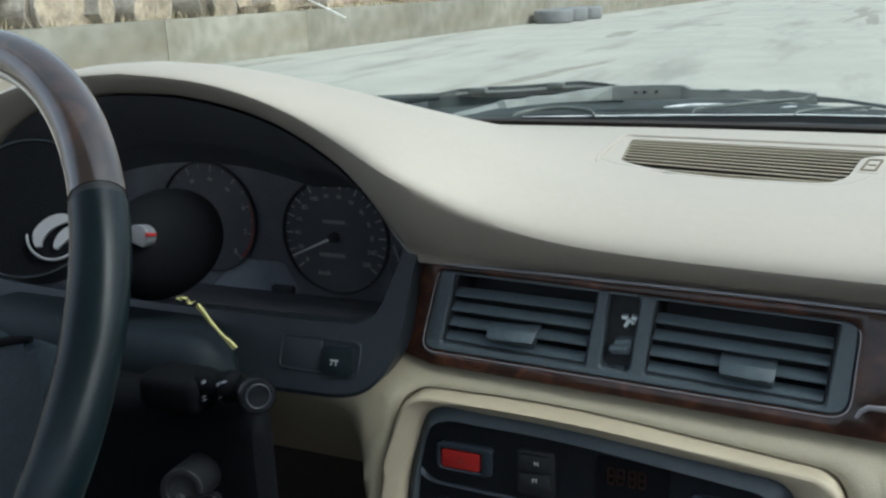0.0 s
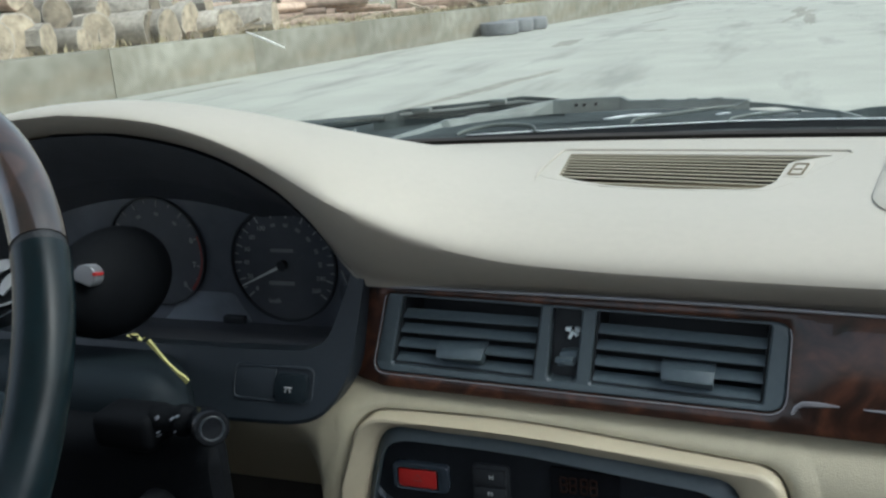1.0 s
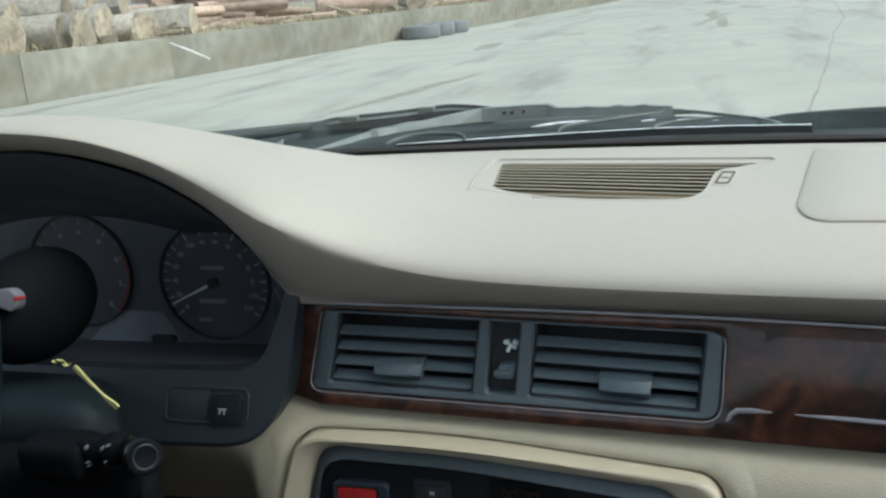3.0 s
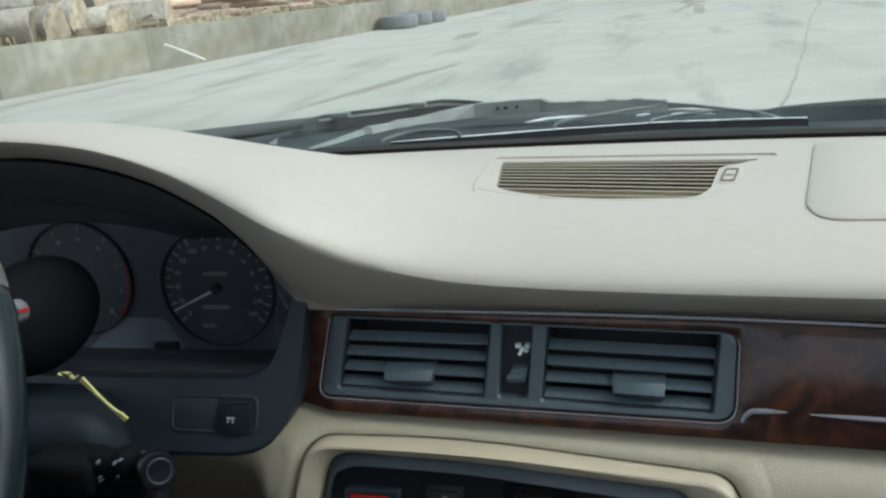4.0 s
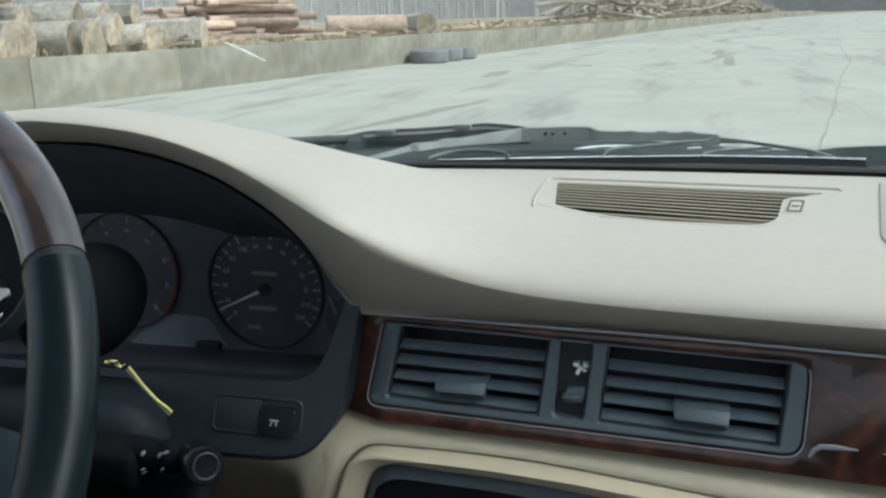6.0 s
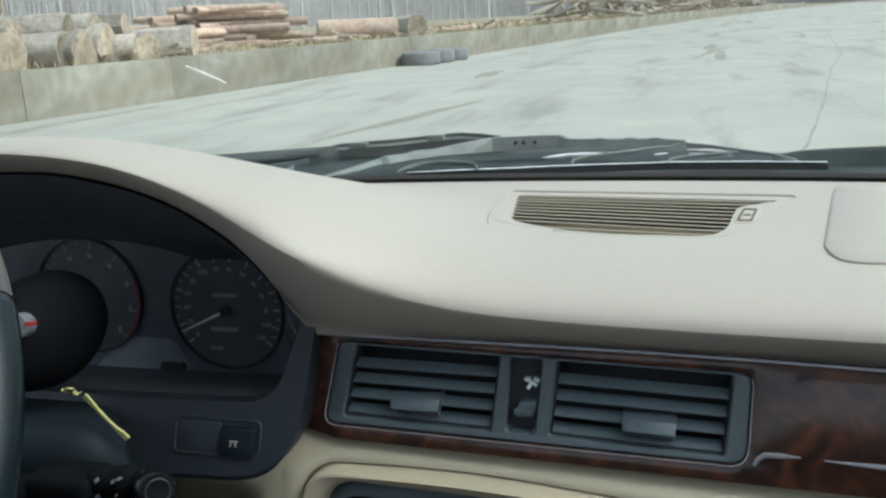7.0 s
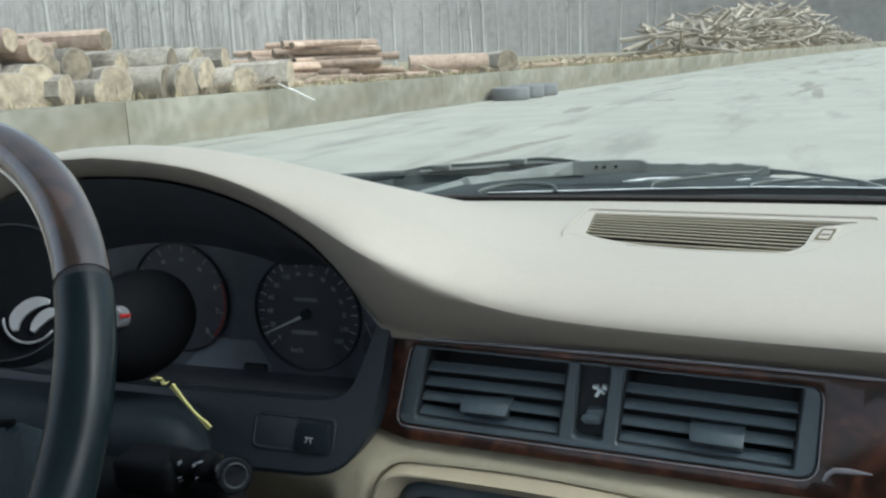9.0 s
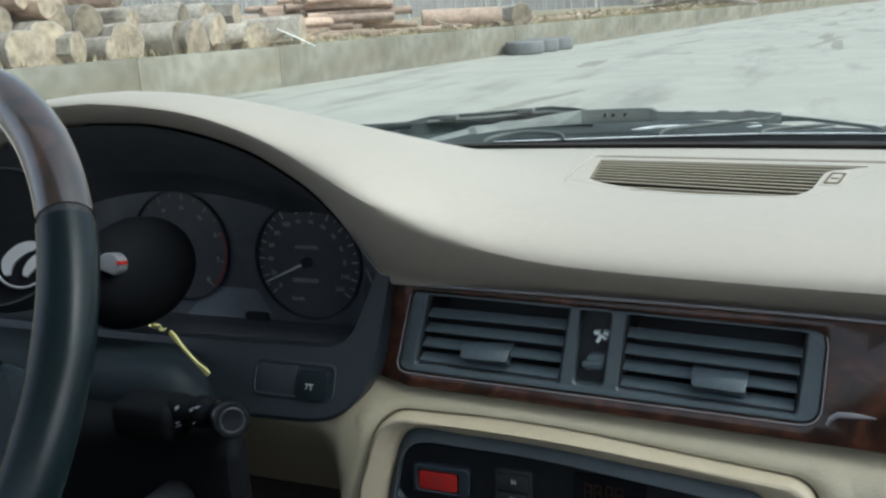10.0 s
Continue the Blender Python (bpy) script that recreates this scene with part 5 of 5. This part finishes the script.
grid = [[bm.verts.new((wall_x(y) + 0.02 + (30 - wall_x(y)) * f, y, 0.0)) for f in (0, 0.2, 0.4, 0.6, 0.8, 1.0)] for y in ys]
for a, b in zip(grid, grid[1:]):
    for j in range(5):
        bm.faces.new((a[j], a[j + 1], b[j + 1], b[j]))
road = tagged(new("road", mesh_of(bm, "road", ASPHALT)), "broad pale worn road with cracks and patches", "road", kind="structure")


def lay(name, outline, mat, label, z):
    bm = bmesh.new()
    prism(bm, outline, lambda u, w, d: (u, w, d), -0.01, z)
    return part(name, bm, mat, road, label, smooth=False)


rng = random.Random(4)


def crack_line(pts, width, z=0.004):
    left, right = [], []
    for i in range(len(pts) - 1):
        for k in range(10):
            t = k / 10
            x = pts[i][0] * (1 - t) + pts[i + 1][0] * t + rng.uniform(-0.014, 0.014)
            y = pts[i][1] * (1 - t) + pts[i + 1][1] * t
            w = width * rng.uniform(0.35, 1.3)
            left.append((x - w, y))
            right.append((x + w, y))
    return left + right[::-1]


lay("crack", crack_line([(0.4, 4.0), (0.95, 7.5), (1.4, 10.7), (1.95, 15), (2.65, 19.4), (3.6, 30), (7, 60)], 0.011), CRACK, "dark lengthwise road crack", 0.004)
for k in range(24):
    y = rng.uniform(6, 60)
    x = rng.uniform(wall_x(y) + 0.8, 3.0)
    l, w = (rng.uniform(0.3, 1.1) * (1 + y / 60), rng.uniform(0.1, 0.45)) if k < 8 else (rng.uniform(0.8, 2.4) * (1 + y / 40), rng.uniform(0.05, 0.2))
    turn = 1.45 + (rng.uniform(-0.5, 0.35) if k < 8 else rng.uniform(-0.12, 0.12))
    pts = []
    for j in range(30):
        a = 2 * math.pi * j / 30
        rough = 0.75 + 0.45 * noise.noise(Vector((math.cos(a) * 2.2, math.sin(a) * 2.2, k * 3.1))) + rng.uniform(-0.08, 0.08)
        u, v = l * math.cos(a) * rough, w * math.sin(a) * rough
        pts.append((x + u * math.cos(turn) - v * math.sin(turn), y + u * math.sin(turn) + v * math.cos(turn)))
    lay("road_patch", pts, PATCH, "", 0.002 + 0.00012 * k)

# concrete slabs of the roadside wall
retaining = thing("retaining_wall", "low weathered concrete slab wall along the road", "wall", (wall_x(10), 10, 0), kind="structure")
y = -14.0
k = 0
slab_meshes = []
for v in range(4):
    bm = bmesh.new()
    block(bm, (-0.3, 0.0, -0.1), (0.0, 2.998, 0.655), 0.004)
    for vert in bm.verts:
        vert.co += Vector((rng.uniform(-0.004, 0.004), 0, rng.uniform(-0.006, 0.006)))
    slab_meshes.append(mesh_of(bm, "slab", CONCRETE))
while y < 150:
    dx = wall_x(y + 3) - wall_x(y)
    ob = new("slab", slab_meshes[k % 4])
    ob.parent = retaining
    ob.matrix_parent_inverse = retaining.matrix_world.inverted()
    ob.matrix_world = Matrix.Translation((wall_x(y) + rng.uniform(-0.006, 0.006), y, rng.uniform(-0.01, 0.01))) @ Matrix.Rotation(-math.atan2(dx, 3), 4, "Z")
    y, k = y + 3.0 * math.cos(math.atan2(dx, 3)), k + 1

# earth bank behind it
bm = bmesh.new()
grid = []
for y in [-40 + 4 * k for k in range(55)]:
    row = []
    for d in (0.3, 0.9, 2.0, 4.0, 7.0, 12.0, 20.0, 35.0, 70.0, 140.0):
        x = wall_x(y) - d
        row.append(bm.verts.new((x, y, 0.61 + (0.0 if d < 0.5 else 0.1 * noise.noise(Vector((x * 0.4, y * 0.4, 0))) + min(d, 40) * 0.004))))
    grid.append(row)
for a, b in zip(grid, grid[1:]):
    for j in range(len(a) - 1):
        bm.faces.new((a[j], a[j + 1], b[j + 1], b[j]))
tagged(new("bank", mesh_of(bm, "bank", SOIL)), "earth bank with dry grass behind the wall", "ground", kind="structure")


def bank_z(x, y):
    d = wall_x(y) - x
    return 0.61 + (0.0 if d < 0.5 else 0.1 * noise.noise(Vector((x * 0.4, y * 0.4, 0))) + min(d, 40) * 0.004)


# ---- logs ----
def log_mesh(r, length, bark, seed):
    rg = random.Random(seed)
    bm = bmesh.new()
    n = 16
    wob = [1 + rg.uniform(-0.09, 0.09) for _ in range(n)]
    rings = []
    for j in range(7):
        t = j / 6
        rr = r * (1.05 - 0.1 * t + rg.uniform(-0.035, 0.035))
        rings.append([bm.verts.new((rr * wob[k] * math.cos(2 * math.pi * k / n), (t - 0.5) * length, rr * wob[k] * math.sin(2 * math.pi * k / n))) for k in range(n)])
    for a, b in zip(rings, rings[1:]):
        for k in range(n):
            bm.faces.new((a[k], a[(k + 1) % n], b[(k + 1) % n], b[k]))
    caps = []
    for rg_, y in ((rings[0], -0.5 * length - 0.004), (rings[-1], 0.5 * length + 0.004)):
        caps.append([(v.co.x * 0.93, y, v.co.z * 0.93) for v in rg_])
        bm.faces.new(rg_)
    meshes = [mesh_of(bm, "log_bark", bark)]
    for c in caps:
        cut = bmesh.new()
        prism(cut, [(p[0], p[2]) for p in c], lambda u, w, d: (u, d, w), c[0][1] * 0.985, c[0][1])
        meshes.append(mesh_of(cut, "log_cut", CUT))
    return meshes


LOGS = [log_mesh(r, l, b, s) for s, (r, l, b) in enumerate(((0.22, 1.5, BARK), (0.18, 1.3, BARK), (0.26, 1.9, BARK), (0.12, 1.6, BARK_RED), (0.085, 2.2, BARK_RED), (0.065, 2.0, BARK_RED), (0.28, 2.0, BARK_RED), (0.31, 2.6, BARK), (0.24, 1.8, BARK), (0.15, 2.6, BARK_RED)))]
LOG_R = (0.22, 0.18, 0.26, 0.12, 0.085, 0.065, 0.28, 0.31, 0.24, 0.15)
LOG_L = (1.5, 1.3, 1.9, 1.6, 2.2, 2.0, 2.0, 2.6, 1.8, 2.6)


def log(kind, x, y, z, turn, label, group):
    ob = thing("log", label, "log", (x, y, z), group)
    ob.rotation_euler = (0, rng.uniform(0, 6.28), radians(turn))
    for nm, me in zip(("bark", "cut_end", "cut_end"), LOGS[kind]):
        p = new(nm, me)
        p.parent = ob
    return ob


# a loose pile of thick rounds with long butts behind them
for k in range(18):
    y = 6.4 + 0.43 * k + rng.uniform(-0.12, 0.12)
    kind = rng.choice((0, 1, 2, 7, 8))
    r = LOG_R[kind]
    back = LOG_L[kind] * 0.5 + rng.uniform(0.38, 0.75)
    log(kind, wall_x(y) - back, y, 0.61 + r * 0.94, 90 + rng.uniform(-24, 20), "thick sawn log with grey bark on the bank", "pile of thick logs")
for k in range(10):
    y = 6.7 + 0.68 * k + rng.uniform(-0.2, 0.2)
    kind = rng.choice((0, 1, 2, 8))
    r = LOG_R[kind]
    back = LOG_L[kind] * 0.5 + rng.uniform(0.6, 1.3)
    log(kind, wall_x(y) - back, y, 0.61 + 0.36 + r * 0.9 + rng.uniform(-0.02, 0.04), 90 + rng.uniform(-30, 26), "thick sawn log with grey bark on the pile", "pile of thick logs")
for k in range(9):
    y = 8.2 + 0.28 * k + rng.uniform(-0.1, 0.1)
    kind = rng.choice((3, 9, 9))
    log(kind, wall_x(y) - 2.0 - rng.uniform(0, 0.8), y, 1.28 + 0.10 * (k % 3) + rng.uniform(0, 0.05), 90 + rng.uniform(-16, 10), "long reddish log lying on the pile", "pile of thick logs")
for k in range(48):
    row = k // 9
    y = 17.0 + rng.uniform(-0.9, 0.9) * (1 - 0.13 * row)
    kind = rng.choice((4, 4, 5, 5))
    log(kind, wall_x(y) - 1.38 - 0.17 * (k % 9) - 0.05 * row, y, 0.70 + 0.15 * row + rng.uniform(-0.03, 0.04), rng.choice((rng.uniform(-40, 10), rng.uniform(-82, -52), rng.uniform(-78, -55), rng.uniform(-78, -55))), "thin reddish log stacked behind the wall", "stack of thin logs")
log(6, wall_x(22.0) - 1.55, 22.0, 0.88, -62, "thick short log lying along the wall", "large logs")
log(2, wall_x(23.4) - 0.80, 23.4, 0.90, 30, "hollow sawn log section with pale rim", "large logs")
for k in range(40):
    y = rng.choice((rng.uniform(12.2, 16), rng.uniform(19, 22), rng.uniform(25, 45)))
    kind = rng.choice((4, 5, 5))
    log(kind, wall_x(y) - rng.uniform(1.3, 2.4), y, 0.69, rng.uniform(-70, 70), "loose thin log lying on the bank", "loose logs")

# slash heap far along the bank
bm = bmesh.new()
for k in range(900):
    y = rng.uniform(50, 125)
    h = 3.4 * max(0.0, 1 - abs(y - 78) / 46) * rng.random() ** 0.8
    x = wall_x(y) - rng.uniform(0.5, 5)
    a, e, l = rng.uniform(0, 6.28), rng.uniform(-0.5, 0.5), rng.uniform(0.5, 1.6)
    d = Vector((math.cos(a) * math.cos(e), math.sin(a) * math.cos(e), math.sin(e))) * l
    p = Vector((x, y, 0.75 + h))
    tube(bm, [p - d, p + d], rng.uniform(0.03, 0.12), 5)
tagged(new("brushwood_heap", mesh_of(bm, "brushwood_heap", BRUSH)), "tangled heap of branches and offcuts on the bank", "brushwood", kind="stuff")
bm = bmesh.new()
for k in range(420):
    y = rng.uniform(10.5, 95)
    x = wall_x(y) - rng.uniform(0.35, 2.5)
    a, l = rng.uniform(0, 6.28), rng.uniform(0.1, 0.5)
    m = Matrix.Translation((x, y, 0.66 + rng.uniform(0, 0.12))) @ Matrix.Rotation(a, 4, "Z") @ Matrix.Rotation(rng.uniform(-0.4, 0.4), 4, "Y")
    block(bm, (-l, -0.05, -0.025), (l, 0.05, 0.025), m=m)
tagged(new("wood_offcuts", mesh_of(bm, "wood_offcuts", CUT)), "pale split wood offcuts scattered behind the wall", "offcuts", kind="stuff")


# tyres lying against the wall
def tyre_ring(r, w):
    bm = bmesh.new()
    prof = [(r - 0.13, -w * 0.38), (r - 0.05, -w * 0.5), (r - 0.01, -w * 0.42), (r, -w * 0.2), (r, w * 0.2), (r - 0.01, w * 0.42), (r - 0.05, w * 0.5), (r - 0.13, w * 0.38)]
    n = 28
    rows = [[bm.verts.new((q * math.cos(2 * math.pi * k / n), q * math.sin(2 * math.pi * k / n), h)) for q, h in prof] for k in range(n)]
    for k in range(n):
        a, b = rows[k], rows[(k + 1) % n]
        for j in range(len(prof)):
            bm.faces.new((a[j], b[j], b[(j + 1) % len(prof)], a[(j + 1) % len(prof)]))
    return mesh_of(bm, "tyre", TYRE)


for y, r, w in ((21.0, 0.46, 0.30), (21.98, 0.44, 0.31), (22.9, 0.44, 0.30)):
    ob = new("tyre", tyre_ring(r, w))
    ob.location = (wall_x(y) + 0.06 + r, y, w * 0.5 + 0.003)
    tagged(ob, "old dark tyre lying flat on the road by the wall", "tyre", "old tyres")

# dry grass on the bank's edge
bm = bmesh.new()
for k in range(16000):
    y = rng.uniform(-2, 70)
    x = wall_x(y) - 0.32 - rng.random() ** 2 * 9
    z = bank_z(x, y) - 0.02
    a, h = rng.uniform(0, 6.28), rng.uniform(0.05, 0.22)
    w = 0.012 + 0.0004 * y
    lean = Vector((rng.uniform(-0.5, 0.5), rng.uniform(-0.5, 0.5), 1)) * h
    p, s = Vector((x, y, z)), Vector((math.cos(a), math.sin(a), 0)) * w
    bm.faces.new([bm.verts.new(v) for v in (p - s, p + s, p + lean)])
tagged(new("dry_grass", mesh_of(bm, "dry_grass", STRAW, False)), "matted straw-coloured dry grass on the bank", "grass", kind="stuff")


# bare birches
def birch_meshes(seed):
    rg = random.Random(seed)
    h = rg.uniform(11, 15)
    trunk, crown = bmesh.new(), bmesh.new()
    bend = [(rg.uniform(-0.25, 0.25) * (t / 6) ** 1.2, rg.uniform(-0.25, 0.25) * (t / 6) ** 1.2, h * t / 6) for t in range(7)]
    tube(trunk, bend, [0.12 * (1 - t / 7) ** 0.8 + 0.01 for t in range(7)], 8)
    for k in range(26):
        z = rg.uniform(3.0, h * 0.95)
        a, l = rg.uniform(0, 6.28), (1.9 - z / h * 1.2) * rg.uniform(0.6, 1.1)
        p = Vector((0, 0, z))
        q = p + Vector((math.cos(a) * l * 0.6, math.sin(a) * l * 0.6, l * 0.55))
        r = q + Vector((math.cos(a) * l * 0.35, math.sin(a) * l * 0.35, l * 0.2))
        tube(crown, [p, q, r], [0.03, 0.018, 0.006], 4)
        for j in range(6):
            b = p.lerp(q, rg.uniform(0.4, 1.0))
            d = Vector((rg.uniform(-1, 1), rg.uniform(-1, 1), rg.uniform(-0.3, 0.8))) * 0.6
            tube(crown, [b, b + d], [0.01, 0.004], 3)
    return mesh_of(trunk, "trunk", BIRCH), mesh_of(crown, "crown", TWIG)


BIRCHES = [birch_meshes(40 + s) for s in range(5)]
for k in range(90):
    y = rng.uniform(8, 150)
    d = rng.uniform(24, 60)
    x = wall_x(min(y, 110)) - d
    ob = thing("birch_tree", "slender bare birch with pale trunk", "tree", (x, y, bank_z(x, y) - 0.05), "birch wood")
    s = rng.uniform(0.75, 1.15)
    ob.scale = (s, s, s)
    ob.rotation_euler = (rng.uniform(-0.03, 0.03), rng.uniform(-0.03, 0.03), rng.uniform(0, 6.28))
    for nm, me in zip(("trunk", "crown"), BIRCHES[k % 5]):
        p = new(nm, me)
        p.parent = ob
bm = bmesh.new()
for k in range(1500):
    y = rng.uniform(5, 110)
    x = wall_x(y) - rng.uniform(48, 95)
    z = bank_z(x, y) - 0.05
    h = rng.uniform(3, 11)
    foot, lean = Vector((x, y, z)), Vector((rng.uniform(-0.09, 0.09), rng.uniform(-0.09, 0.09), 1)) * h
    r = rng.uniform(0.025, 0.085)
    tube(bm, [foot, foot + lean * 0.55 + Vector((rng.uniform(-0.15, 0.15), 0, 0)), foot + lean], [r, r * 0.7, 0.012], 4)
    for j in range(3):
        start = foot + lean * rng.uniform(0.3, 0.9)
        a = rng.uniform(0, 6.28)
        tube(bm, [start, start + Vector((math.cos(a), math.sin(a), rng.uniform(0.5, 1.4))) * rng.uniform(0.5, 1.3)], [r * 0.4, 0.008], 3)
tagged(new("thicket", mesh_of(bm, "thicket", TWIG)), "dense thicket of thin bare stems", "thicket", kind="stuff")
bm = bmesh.new()
grid = []
for k in range(41):
    a = radians(-150 + 7.5 * k)
    r = 260 if -40 < math.degrees(a) < 60 else 230
    top = 34 + 5 * noise.noise(Vector((k * 0.7, 0, 0)))
    grid.append([bm.verts.new((-10 + math.sin(a) * r * 0.8 - 0, 40 + math.cos(a) * r, z)) for z in (-1, top)])
for a, b in zip(grid, grid[1:]):
    bm.faces.new((a[0], b[0], b[1], a[1]))
tagged(new("backdrop", mesh_of(bm, "backdrop", FOREST)), "hazy grey-brown line of distant bare forest", "forest", kind="structure")
